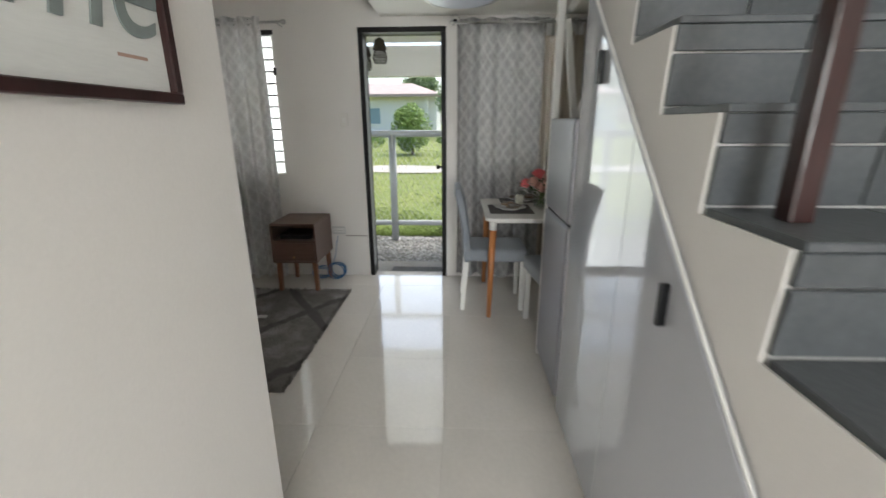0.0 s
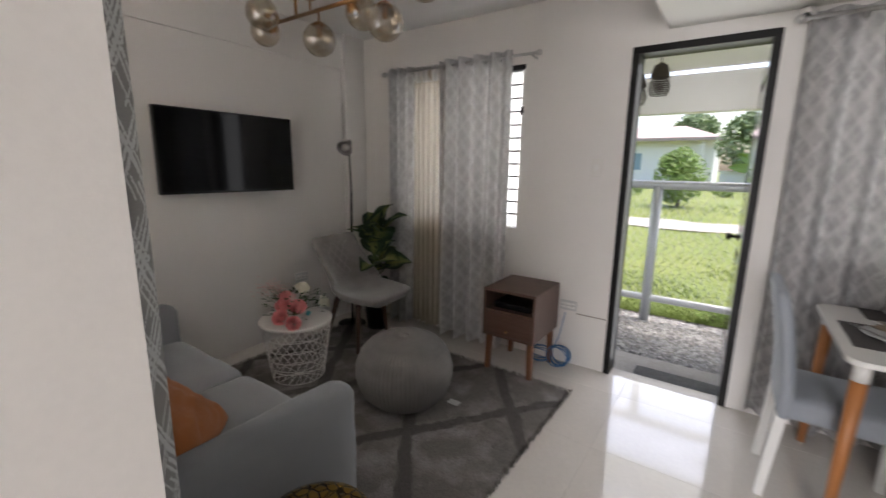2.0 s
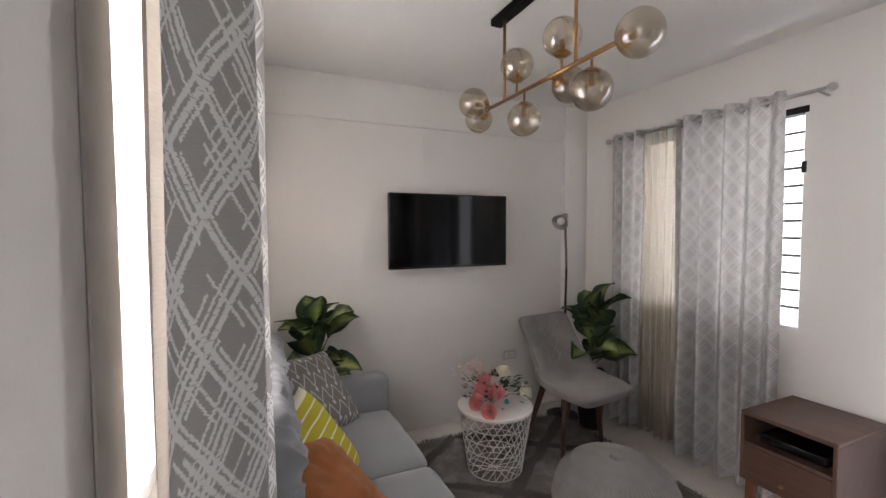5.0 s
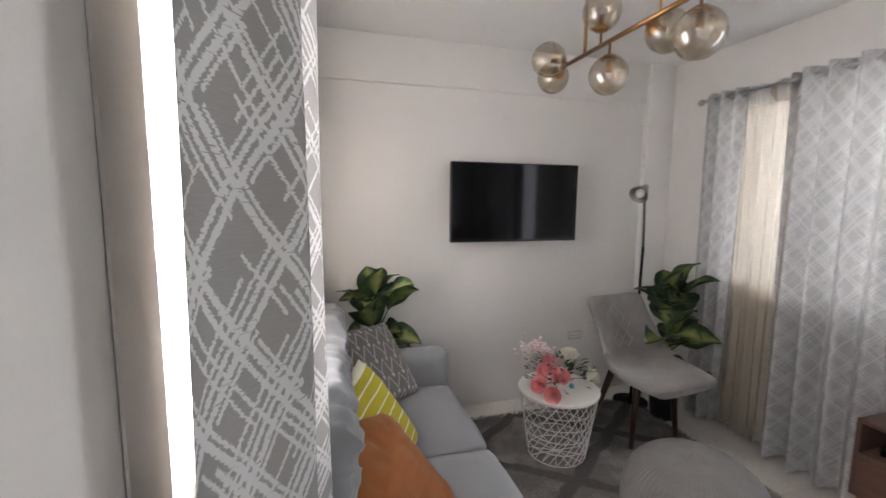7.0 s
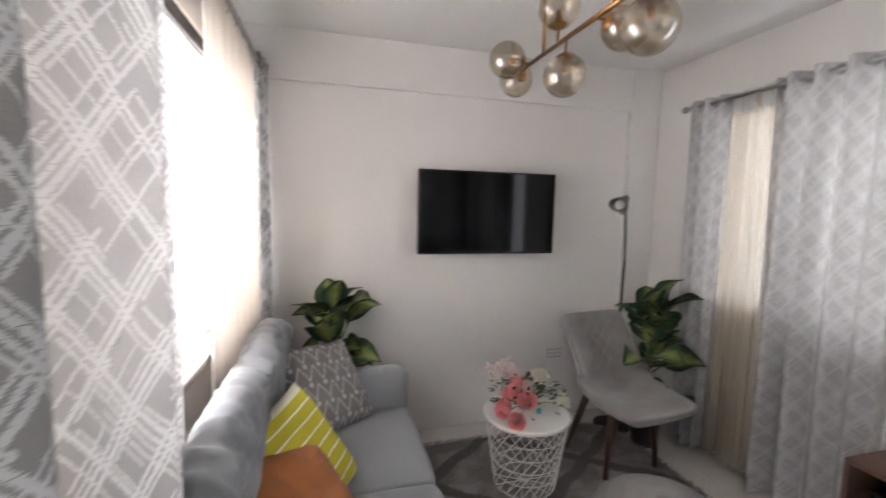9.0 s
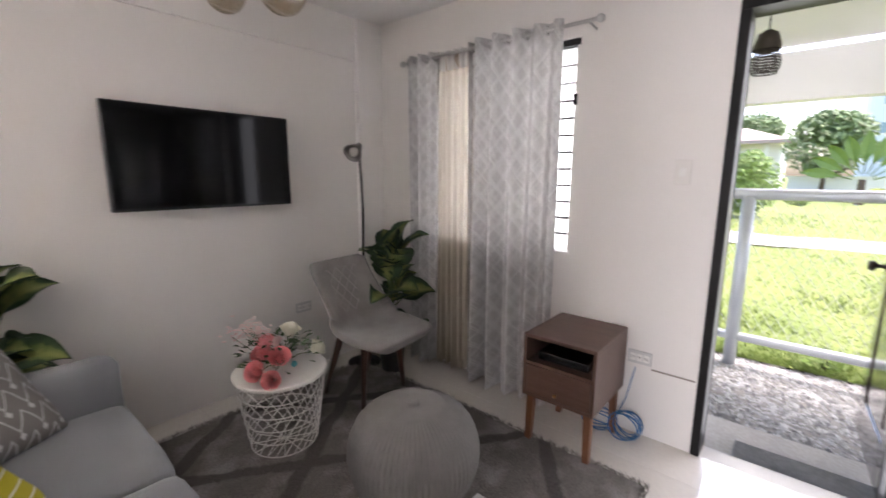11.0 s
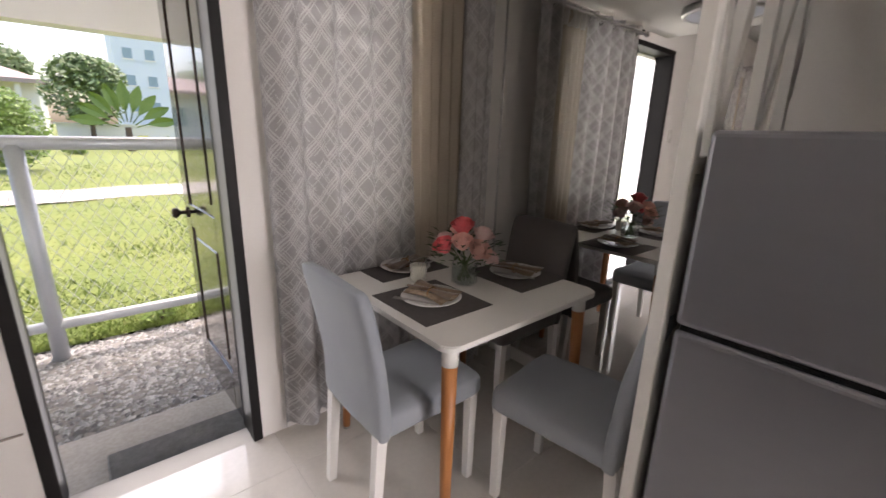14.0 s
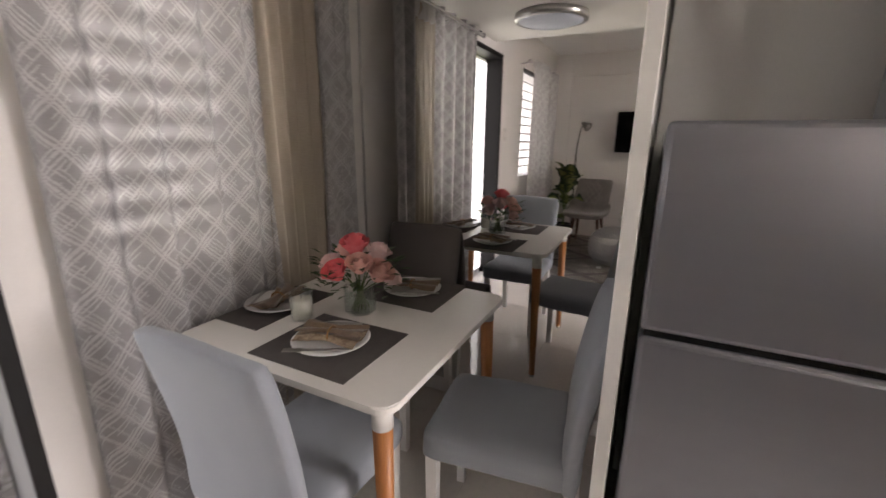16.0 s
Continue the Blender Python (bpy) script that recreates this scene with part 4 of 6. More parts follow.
def ring_(r, z, w):
    return tube([(r * math.cos(a), r * math.sin(a), z) for a in (2 * math.pi * k / 40 for k in range(40))], w, 6, closed=True)


WH = TH - 0.022
for h in (0.0, 0.2, 0.4, 0.6, 0.8, 1.0):
    part("wire_ring", ring_(BR + (TR - 0.012 - BR) * h, 0.004 + (WH - 0.004) * h, 0.0028), WHITELAC, st, smooth=True)
for k in range(24):
    pts = []
    for q in range(9):
        h = q / 8
        a = 2 * math.pi * k / 24 + h * 1.3
        r = BR + (TR - 0.012 - BR) * h + 0.003
        pts.append((r * math.cos(a), r * math.sin(a), 0.004 + (WH - 0.004) * h))
    part("wire", tube(pts, 0.0027, 5), WHITELAC, st, smooth=True)
for k in range(12):
    a = 2 * math.pi * k / 12
    part("floor_wire", tube([(0, 0, 0.004), (BR * math.cos(a), BR * math.sin(a), 0.004)], 0.0026, 5), WHITELAC, st)

# mosaic stool
GOLD = bpy.data.materials.new("gold_mosaic")
GOLD.use_nodes = True


def gold_nodes():
    n, l = GOLD.node_tree.nodes, GOLD.node_tree.links
    bs = n["Principled BSDF"]
    tc, vo, rp, mx = n.new("ShaderNodeTexCoord"), n.new("ShaderNodeTexVoronoi"), n.new("ShaderNodeMapRange"), n.new("ShaderNodeMix")
    vo.feature = "DISTANCE_TO_EDGE"
    vo.inputs["Scale"].default_value = 34
    l.new(tc.outputs["Object"], vo.inputs["Vector"])
    rp.inputs["From Min"].default_value, rp.inputs["From Max"].default_value = 0.05, 0.13
    l.new(vo.outputs["Distance"], rp.inputs["Value"])
    mx.data_type = "RGBA"
    mx.inputs["A"].default_value, mx.inputs["B"].default_value = (0.025, 0.014, 0.006, 1), (0.33, 0.20, 0.045, 1)
    l.new(rp.outputs[0], mx.inputs["Factor"]), l.new(mx.outputs["Result"], bs.inputs["Base Color"])
    bs.inputs["Metallic"].default_value, bs.inputs["Roughness"].default_value = 0.8, 0.3
    bp = n.new("ShaderNodeBump")
    bp.inputs["Distance"].default_value = 0.004
    l.new(rp.outputs[0], bp.inputs["Height"]), l.new(bp.outputs[0], bs.inputs["Normal"])


gold_nodes()
gs = thing("accent_stool", pose(1.30, 2.84, 0), "gold mosaic drum stool beside the sofa arm", "stool")
part("drum", lathe([(0, 0), (0.135, 0.0), (0.15, 0.02), (0.165, 0.12), (0.172, 0.24), (0.165, 0.37), (0.152, 0.455)], 48), GOLD, gs, smooth=True)
part("top", lathe([(0.152, 0.455), (0.148, 0.478), (0.125, 0.488), (0, 0.492)], 48), GOLD, gs, smooth=True)

# ---- dining ----
tb = thing("dining_table", pose(2.89, 4.60, 0), "white-topped dining table on round beech legs", "dining table")
part("tabletop", slab(round_rect(0.83, 0.80, 0.05, 6), 0.732, 0.752, 0.004), WHITELAC, tb)
part("apron", box(-0.33, 0.33, -0.31, 0.31, 0.700, 0.732, 0.004, 1), WHITELAC, tb)
for x in (-1, 1):
    for y in (-1, 1):
        lg = part("leg", tube([(x * 0.36, y * 0.345, 0.665), (x * 0.375, y * 0.36, 0.012)], [0.026, 0.017], 16), OAK, tb, smooth=True)
        part("collar", tube([(x * 0.358, y * 0.343, 0.732), (x * 0.36, y * 0.345, 0.662)], 0.0275, 16), WHITELAC, lg, "white leg collar", True)
        part("foot_cap", tube([(x * 0.375, y * 0.36, 0.014), (x * 0.3753, y * 0.3603, 0)], 0.0165, 12), CHROME, lg, smooth=True)


def dining_chair(m, label, cover=None):
    cover = cover or CHAIRGREY
    t = thing("dining_chair", m, label, "chair", "chairs round the dining table")
    part("seat", soft_box(0.455, 0.40, 0.10, 0.008, 10, 0.30, seed=2), cover, t, smooth=True, loc=pose(0.02, 0, 0.435))
    bk = soft_box(0.055, 0.405, 0.54, 0.004, 12, 0.42, seed=4, crease=0.002)
    for v in bk.verts:
        h = (v.co.z + 0.27) / 0.54
        v.co.x -= 0.075 * h * h
    part("backrest", bk, cover, t, smooth=True, loc=pose(-0.195, 0, 0.655))
    for x, y in ((0.215, 0.165), (0.215, -0.165), (-0.20, 0.165), (-0.20, -0.165)):
        fx = x - 0.03 if x < 0 else x
        bm = bmesh.new()
        a = [bm.verts.new((x + dx * 0.019, y + dy * 0.019, 0.40)) for dx, dy in ((-1, -1), (1, -1), (1, 1), (-1, 1))]
        b = [bm.verts.new((fx + dx * 0.015, y + dy * 0.015, 0)) for dx, dy in ((-1, -1), (1, -1), (1, 1), (-1, 1))]
        bm.faces.new(a), bm.faces.new(b[::-1])
        for i in range(4):
            bm.faces.new((a[i], b[i], b[(i + 1) % 4], a[(i + 1) % 4]))
        part("leg", bm, WHITEPAINT, t)
    return t


dc = dining_chair(pose(2.552, 4.555, 0), "blue-grey covered dining chair with white legs")
d2 = copy_thing(dc, pose(2.975, 4.055, 0, 0, 0, 97))
d3 = dining_chair(pose(3.372, 4.75, 0, 0, 0, 180), "dark brown-grey covered dining chair with white legs by the mirror", CHAIRBROWN)

# ---- outside ----
GRASS = material("grass_ground", (0.21, 0.225, 0.055), 0.95, second=(0.105, 0.15, 0.03), scale=0.9, fine=30, bump=0.3)
GRAVELG = material("gravel_ground", (0.30, 0.285, 0.26), 0.95, second=(0.19, 0.175, 0.155), scale=4, fine=60, bump=0.5)
CONC = material("concrete", (0.47, 0.435, 0.385), 0.9, second=(0.33, 0.305, 0.265), scale=3, fine=60, bump=0.2)
PIPE = material("galvanised_pipe", (0.46, 0.48, 0.50), 0.4, metal=0.35, vary=0.12)
LEAF1 = material("leaf_green", (0.16, 0.225, 0.095), 0.6, second=(0.12, 0.18, 0.065), scale=4, fine=20)
LEAF2 = material("bright_bush_green", (0.19, 0.27, 0.06), 0.6, second=(0.13, 0.21, 0.04), scale=3, fine=20)
YELLOWL = material("yellow_leaf", (0.55, 0.48, 0.03), 0.6, second=(0.25, 0.32, 0.03), scale=5, fine=20)
BARK = material("bark", (0.12, 0.085, 0.06), 0.9, vary=0.4, fine=40)
HOUSEW = material("white_render", (0.78, 0.77, 0.74), 0.85, vary=0.06, scale=0.6, fine=20)
HOUSEB = material("pale_blue_render", (0.66, 0.72, 0.78), 0.85, vary=0.05, scale=0.4, fine=12)
ROOF = material("brown_roof", (0.42, 0.33, 0.30), 0.7, vary=0.2, scale=2)
WINDARK = material("blue_window_glass", (0.26, 0.36, 0.42), 0.15)


def ground_z(y):
    k = min(1, max(0, (y - 8) / 9))
    return -0.11 + 0.5 * k * k * (3 - 2 * k)


bm = bmesh.new()
ys = [7.0, 7.5, 8, 9, 10, 11, 12, 13, 14, 15, 16, 17, 18, 25, 60, 200, 900]
rows_g = [[bm.verts.new((x, y, ground_z(y))) for x in (-500, -40, -10, 0, 10, 40, 500)] for y in ys]
for a, b in zip(rows_g, rows_g[1:]):
    for i in range(6):
        bm.faces.new((a[i], a[i + 1], b[i + 1], b[i]))
ground = setting("ground", bm, GRASS, "sunlit green lawn rising gently")
gravel = setting("ground_gravel", box(-12, 16, 5.27, 7.0, -0.6, -0.125), GRAVELG, "grey gravel strip by the house")
setting("ground_behind", box(-500, 500, -500, -2.7, -0.6, -0.11), GRASS)
setting("pavement_step", box(1.42, 2.9, 5.275, 5.70, -0.3, -0.045, 0.012, 2), CONC, "pale concrete doorstep")
setting("porch_ceiling", box(-4, 8, 5.275, 6.93, 2.30, 2.40), CEIL)
setting("porch_beam", box(-4, 8, 6.95, 7.12, 1.93, 2.27), CEIL)
bm = bmesh.new()
n0 = 14
low_r = [bm.verts.new((-4 + 11 * i / n0, 12.45 + 0.15 * math.sin(i * 1.7), ground_z(12.45) + 0.02)) for i in range(n0 + 1)]
top_r = [bm.verts.new((-4 + 11 * i / n0, 13.45 + 0.2 * math.sin(i * 2.3 + 1), ground_z(13.45) + 0.02)) for i in range(n0 + 1)]
for i in range(n0):
    bm.faces.new((low_r[i], low_r[i + 1], top_r[i + 1], top_r[i]))
setting("road_path", bm, CONC, "pale worn path across the lawn")

# gravel stones, joined
rnd = random.Random(11)
verts, faces = [], []
OCT = [(1, 0, 0), (-1, 0, 0), (0, 1, 0), (0, -1, 0), (0, 0, 1), (0, 0, -1)]
OF = [(0, 2, 4), (2, 1, 4), (1, 3, 4), (3, 0, 4), (2, 0, 5), (1, 2, 5), (3, 1, 5), (0, 3, 5)]
for _ in range(15000):
    x, y = rnd.uniform(-0.8, 3.6), rnd.uniform(5.55, 7.05)
    if 1.40 < x < 2.92 and y < 5.72:
        continue
    r = rnd.uniform(0.006, 0.020) * (1.8 if rnd.random() < 0.07 else 1)
    a = rnd.uniform(0, 6.28)
    o = len(verts)
    for p in OCT:
        q = [p[0] * r * rnd.uniform(0.7, 1.3), p[1] * r * rnd.uniform(0.7, 1.3), p[2] * r * rnd.uniform(0.4, 0.8)]
        verts.append((x + q[0] * math.cos(a) - q[1] * math.sin(a), y + q[0] * math.sin(a) + q[1] * math.cos(a), -0.122 + q[2]))
    faces += [tuple(o + k for k in f) for f in OF]
me = bpy.data.meshes.new("gravel")
me.from_pydata(verts, [], faces)
STONE = material("grey_stone", (0.38, 0.372, 0.362), 0.9, vary=0.2, scale=4, fine=90)


def per_island(mat, lo, hi):
    """Lets every loose piece of a joined mesh differ in brightness."""
    n, l = mat.node_tree.nodes, mat.node_tree.links
    bs = n["Principled BSDF"]
    src = bs.inputs["Base Color"].links[0].from_socket
    ge, mr, hv = n.new("ShaderNodeNewGeometry"), n.new("ShaderNodeMapRange"), n.new("ShaderNodeHueSaturation")
    mr.inputs["To Min"].default_value, mr.inputs["To Max"].default_value = lo, hi
    l.new(ge.outputs["Random Per Island"], mr.inputs["Value"]), l.new(mr.outputs[0], hv.inputs["Value"])
    l.new(src, hv.inputs["Color"]), l.new(hv.outputs[0], bs.inputs["Base Color"])


per_island(STONE, 0.45, 1.6)
per_island(LEAF1, 0.7, 1.45)
per_island(LEAF2, 0.65, 1.5)
BLADE = material("grass_blade", (0.17, 0.225, 0.05), 0.7, second=(0.13, 0.19, 0.03), scale=2, fine=10)
per_island(BLADE, 0.8, 1.3)
me.materials.append(STONE)
tagged(new("gravel", me), "loose grey gravel chippings by the doorstep", "gravel", kind="stuff")

# grass blades, joined
verts, faces = [], []
for i in range(46000):
    y = 7.0 + 11 * rnd.random() ** 1.8
    x = rnd.uniform(-1.5 - (y - 7) * 0.6, 3.6 + (y - 7) * 0.7)
    if 12.4 < y < 13.6 and rnd.random() < 0.85:
        continue
    h = rnd.uniform(0.015, 0.04) * (1.7 if noise.noise(Vector((x * 0.9, y * 0.9, 0))) > 0.15 else 0.7)
    if y < 7.8:
        h *= 2.6 - 1.6 * (y - 7.0) / 0.8
    a, w = rnd.uniform(0, 6.28), rnd.uniform(0.004, 0.010)
    z = ground_z(y)
    o = len(verts)
    lx, ly = rnd.uniform(-0.06, 0.06), rnd.uniform(-0.06, 0.06)
    verts += [(x - w * math.cos(a), y - w * math.sin(a), z), (x + w * math.cos(a), y + w * math.sin(a), z), (x + lx, y + ly, z + h)]
    faces.append((o, o + 1, o + 2))
me = bpy.data.meshes.new("grass")
me.from_pydata(verts, [], faces)
me.materials.append(BLADE)
tagged(new("grass", me), "rough green grass behind the railing", "grass", kind="stuff")


def leaf_cloud(centre, radii, n, size, seed, lumps=7):
    """Many small leaves scattered over uneven lumps."""
    r = random.Random(seed)
    vs, fs = [], []
    blobs = [(Vector(centre), Vector(radii), 2.0)]
    for _ in range(lumps):
        d = Vector((r.gauss(0, 1), r.gauss(0, 1), r.gauss(0, 0.9))).normalized()
        blobs.append((Vector(centre) + Vector([d[i] * radii[i] * 0.62 for i in range(3)]), Vector(radii) * r.uniform(0.35, 0.6), 1.0))
    tot = sum(b[2] for b in blobs)
    for c, rad, wgt in blobs:
        for _ in range(int(n * wgt / tot)):
            d = Vector((r.gauss(0, 1), r.gauss(0, 1), r.gauss(0, 1))).normalized()
            k = r.uniform(0.72, 1.06)
            p = c + Vector([d[i] * rad[i] * k for i in range(3)])
            u = Vector((r.gauss(0, 1), r.gauss(0, 1), r.gauss(0, 1))).normalized()
            v = u.orthogonal().normalized()
            s = size * r.uniform(0.6, 1.4)
            o = len(vs)
            vs += [tuple(p - u * s), tuple(p + v * s * 0.45), tuple(p + u * s), tuple(p - v * s * 0.45)]
            fs.append((o, o + 1, o + 2, o + 3))
    m = bpy.data.meshes.new("crown")
    m.from_pydata(vs, [], fs)
    return m


def tree(name, label, cat, base, height, centre, radii, n, size, mat, seed, trunk=0.08):
    t = thing(name, pose(*base), label, cat)
    part("trunk", tube([(0, 0, -0.05), (0.03, 0.02, height * 0.5), (0, 0, height)], [trunk, trunk * 0.8, trunk * 0.5], 8), BARK, t, smooth=True)
    r = random.Random(seed)
    for _ in range(4):
        d = Vector((r.uniform(-1, 1), r.uniform(-1, 1), r.uniform(0.3, 0.9))).normalized()
        e = Vector((0, 0, height * 0.7)) + Vector([d[i] * radii[i] * 0.7 for i in range(3)])
        part("limb", tube([(0, 0, height * 0.6), tuple(e)], [trunk * 0.5, trunk * 0.2], 6), BARK, t)
    me_ = leaf_cloud(centre, radii, n, size, seed)
    me_.materials.append(mat)
    o = new("crown", me_)
    o.parent = t
    return t


G16 = ground_z(16)
tree("round_bush", "clipped round bright green bush on the lawn", "bush", (0.66, 16, G16), 0.7, (0, 0, 0.82), (0.66, 0.6, 0.72), 6500, 0.05, LEAF2, 21, 0.05)
tree("tree", "leafy green tree behind the lawn", "tree", (2.3, 30, 0.39), 1.6, (0, 0, 2.5), (1.6, 1.5, 1.5), 6000, 0.12, LEAF1, 22, 0.12)
tree("tree", "dark green tree beyond the white house", "tree", (-1.6, 44, 0.39), 3.0, (0, 0, 4.4), (1.6, 1.6, 1.4), 2500, 0.2, LEAF1, 23, 0.2)
tree("tree", "leafy green tree behind the lawn", "tree", (-9.0, 40, 0.39), 3.0, (0, 0, 4.0), (3, 2.5, 2.0), 3000, 0.22, LEAF1, 24, 0.2)
for i, (x, y, s, mt, lb) in enumerate(((3.1, 25.5, 0.42, YELLOWL, "yellow-leaved garden shrub on the lawn"), (3.9, 25.8, 0.5, YELLOWL, "yellow-leaved garden shrub on the lawn"), (1.6, 22.0, 0.5, LEAF2, "low green garden shrub"),
                                      (4.6, 24.5, 0.5, LEAF2, "low green garden shrub"), (-1.4, 20.0, 0.5, LEAF2, "low green garden shrub"), (2.02, 7.1, 0.16, LEAF2, "leafy weed growing by the railing"))):
    sh_ = thing("shrub", pose(x, y, ground_z(y)), lb, "shrub")
    part("stem", tube([(0, 0, 0), (0.02, 0, s * 0.6)], 0.015, 6), BARK, sh_)
    me_ = leaf_cloud((0, 0, s * 0.55), (s * 0.9, s * 0.7, s * 0.55), 900 if y > 10 else 260, 0.05 if y > 10 else 0.028, 40 + i, 5)
    me_.materials.append(mt)
    o = new("foliage", me_)
    o.parent = sh_

# traveller's palm
palm = thing("fan_palm", pose(3.25, 24, 0.39), "fan palm with long upright torn leaves", "palm")
part("trunk", tube([(0, 0, 0), (0, 0, 0.9)], [0.13, 0.10], 8), BARK, palm)
for k in range(9):
    a = radians(-70 + 140 * k / 8)
    bm = bmesh.new()
    rows = []
    for i in range(9):
        h = i / 8
        rr = 0.3 + 1.5 * h
        w = 0.20 * math.sin(math.pi * min(1, max(0.02, (h - 0.25) / 0.78))) if h > 0.27 else 0.02
        cx, cz = math.sin(a) * rr, 0.8 + math.cos(a) * rr - 0.25 * h * h * abs(math.sin(a))
        sx, sz = math.cos(a) * w, -math.sin(a) * w
        rows.append((bm.verts.new((cx - sx, 0.05 * math.sin(3 * h + k), cz - sz)), bm.verts.new((cx, 0.06, cz)), bm.verts.new((cx + sx, 0.05 * math.sin(3 * h + k), cz + sz))))
    for p, q in zip(rows, rows[1:]):
        bm.faces.new((p[0], p[1], q[1], q[0])), bm.faces.new((p[1], p[2], q[2], q[1]))
    part("leaf", bm, LEAF2, palm)

# neighbouring houses
hs = thing("house", pose(-3.2, 34, 0.39), "low white house with a brown roof edge", "house")
part("wall", box(-5, 3.7, 0, 7, -0.1, 3.0), HOUSEW, hs)
rf = bmesh.new()
rv = [rf.verts.new(p) for p in ((-5.5, -0.7, 3.0), (4.2, -0.7, 3.0), (4.2, 7.5, 3.0), (-5.5, 7.5, 3.0), (-3, 3.4, 4.1), (1.6, 3.4, 4.1))]
for f in ((0, 1, 5, 4), (1, 2, 5), (2, 3, 4, 5), (3, 0, 4), (3, 2, 1, 0)):
    rf.faces.new([rv[i] for i in f])
part("roof", rf, ROOF, hs)
part("fascia", box(-5.5, 4.2, -0.75, -0.68, 2.85, 3.05), ROOF, hs)
for x in (-3.4, -1.0, 1.6):
    w_ = part("window", box(x - 0.5, x + 0.5, -0.04, 0.01, 1.0, 2.1), WINDARK, hs)
    part("frame", box(x - 0.58, x + 0.58, -0.05, 0.0, 0.9, 1.0), HOUSEW, w_)
part("porch_column", box(2.9, 3.1, -0.5, -0.3, -0.1, 3.0), HOUSEW, hs)
bl = thing("apartment_building", pose(9.0, 60, 0.39), "tall pale blue-white building far behind the trees", "building")
part("wall", box(-3.4, 6, 0, 8, -0.2, 13), HOUSEB, bl)
part("roof", box(-3.6, 6.2, -0.2, 8.2, 13, 13.3), HOUSEW, bl)
for i in range(4):
    for z in (2.4, 5.0, 7.6, 10.2):
        w_ = part("window", box(-2.6 + i * 1.9, -1.8 + i * 1.9, -0.05, 0.02, z, z + 1.0), WINDARK, bl)
        part("sill", box(-2.7 + i * 1.9, -1.7 + i * 1.9, -0.1, 0.0, z - 0.12, z), HOUSEW, w_)
gw = thing("garden_wall", pose(6, 31, 0.39), "low white garden wall", "wall")
part("wall", box(-5.0, 12, 0, 0.2, -0.1, 0.95), HOUSEW, gw)
part("coping", box(-5.1, 12.1, -0.05, 0.25, 0.95, 1.02), HOUSEW, gw)

# railing
rail = thing("railing", pose(0, 6.85, 0), "grey pipe railing with chain-link mesh", "railing")
part("top_rail", tube([(-3, 0, 1.25), (7, 0, 1.25)], 0.042, 14), PIPE, rail, smooth=True)
part("bottom_rail", tube([(-3, 0, 0.11), (7, 0, 0.11)], 0.034, 12), PIPE, rail, smooth=True)
for x in (-1.96, -0.26, 1.44, 3.14, 4.84):
    part("post", tube([(x, 0, -0.13), (x, 0, 1.24)], 0.046, 14), PIPE, rail, smooth=True)
bm = bmesh.new()
for k in range(-22, 95):
    for sg in (1, -1):
        x0_, x1_ = -2.9 + 0.075 * k, -2.9 + 0.075 * k + sg * 1.17 * 0.62
        tube([(x0_, 0, 0.12), (x1_, 0.004 * sg, 1.24)], 0.0016, 3, bm)
part("chain_link", bm, PIPE, rail, "fine chain-link wire mesh")

# doormat
mat_t = thing("doormat", pose(1.90, 5.375, -0.045), "dark grey ribbed doormat on the doorstep", "doormat")
DMAT = material("grey_doormat", (0.28, 0.275, 0.27), 1.0, vary=0.4, scale=30, fine=300, bump=0.6)
part("pad", box(-0.275, 0.275, -0.098, 0.098, 0, 0.012, 0.003, 1), DMAT, mat_t)
for i in range(24):
    part("rib", box(-0.268, 0.268, -0.092 + i * 0.0078, -0.0885 + i * 0.0078, 0.012, 0.015), DMAT, mat_t)

# rattan pendants on the porch
RATTAN = material("dark_rattan", (0.055, 0.040, 0.032), 0.6, vary=0.4, scale=20)
for x, y, z in ((1.512, 5.85, 1.937), (1.385, 5.72, 1.86)):
    pd = thing("pendant_lamp", pose(x, y, z), "dark woven rattan pendant lamp under the porch ceiling", "pendant lamp", "porch pendants")
    part("cord", tube([(0, 0, 0.21), (0, 0, 2.30 - z)], 0.004, 6), BLACKPLASTIC, pd)
    part("cap", lathe([(0.012, 0.225), (0.045, 0.205), (0.062, 0.15), (0.066, 0.12)], 18), RATTAN, pd, smooth=True)
    for i in range(9):
        h = i / 8
        r_ = 0.044 + 0.024 * math.sin(math.pi * (0.15 + 0.8 * h))
        part("hoop", tube([(r_ * math.cos(a), r_ * math.sin(a), 0.115 * h) for a in (2 * math.pi * q / 18 for q in range(18))], 0.0035, 5, closed=True), RATTAN, pd)
    for q in range(8):
        a = 2 * math.pi * q / 8
        part("stave", tube([((0.044 + 0.024 * math.sin(math.pi * (0.15 + 0.8 * h))) * math.cos(a), (0.044 + 0.024 * math.sin(math.pi * (0.15 + 0.8 * h))) * math.sin(a), 0.115 * h) for h in (0, .25, .5, .75, 1)], 0.0028, 5), RATTAN, pd)

# ---- living-room things ----
LEAFD = bpy.data.materials.new("dieffenbachia_leaf")
LEAFD.use_nodes = True


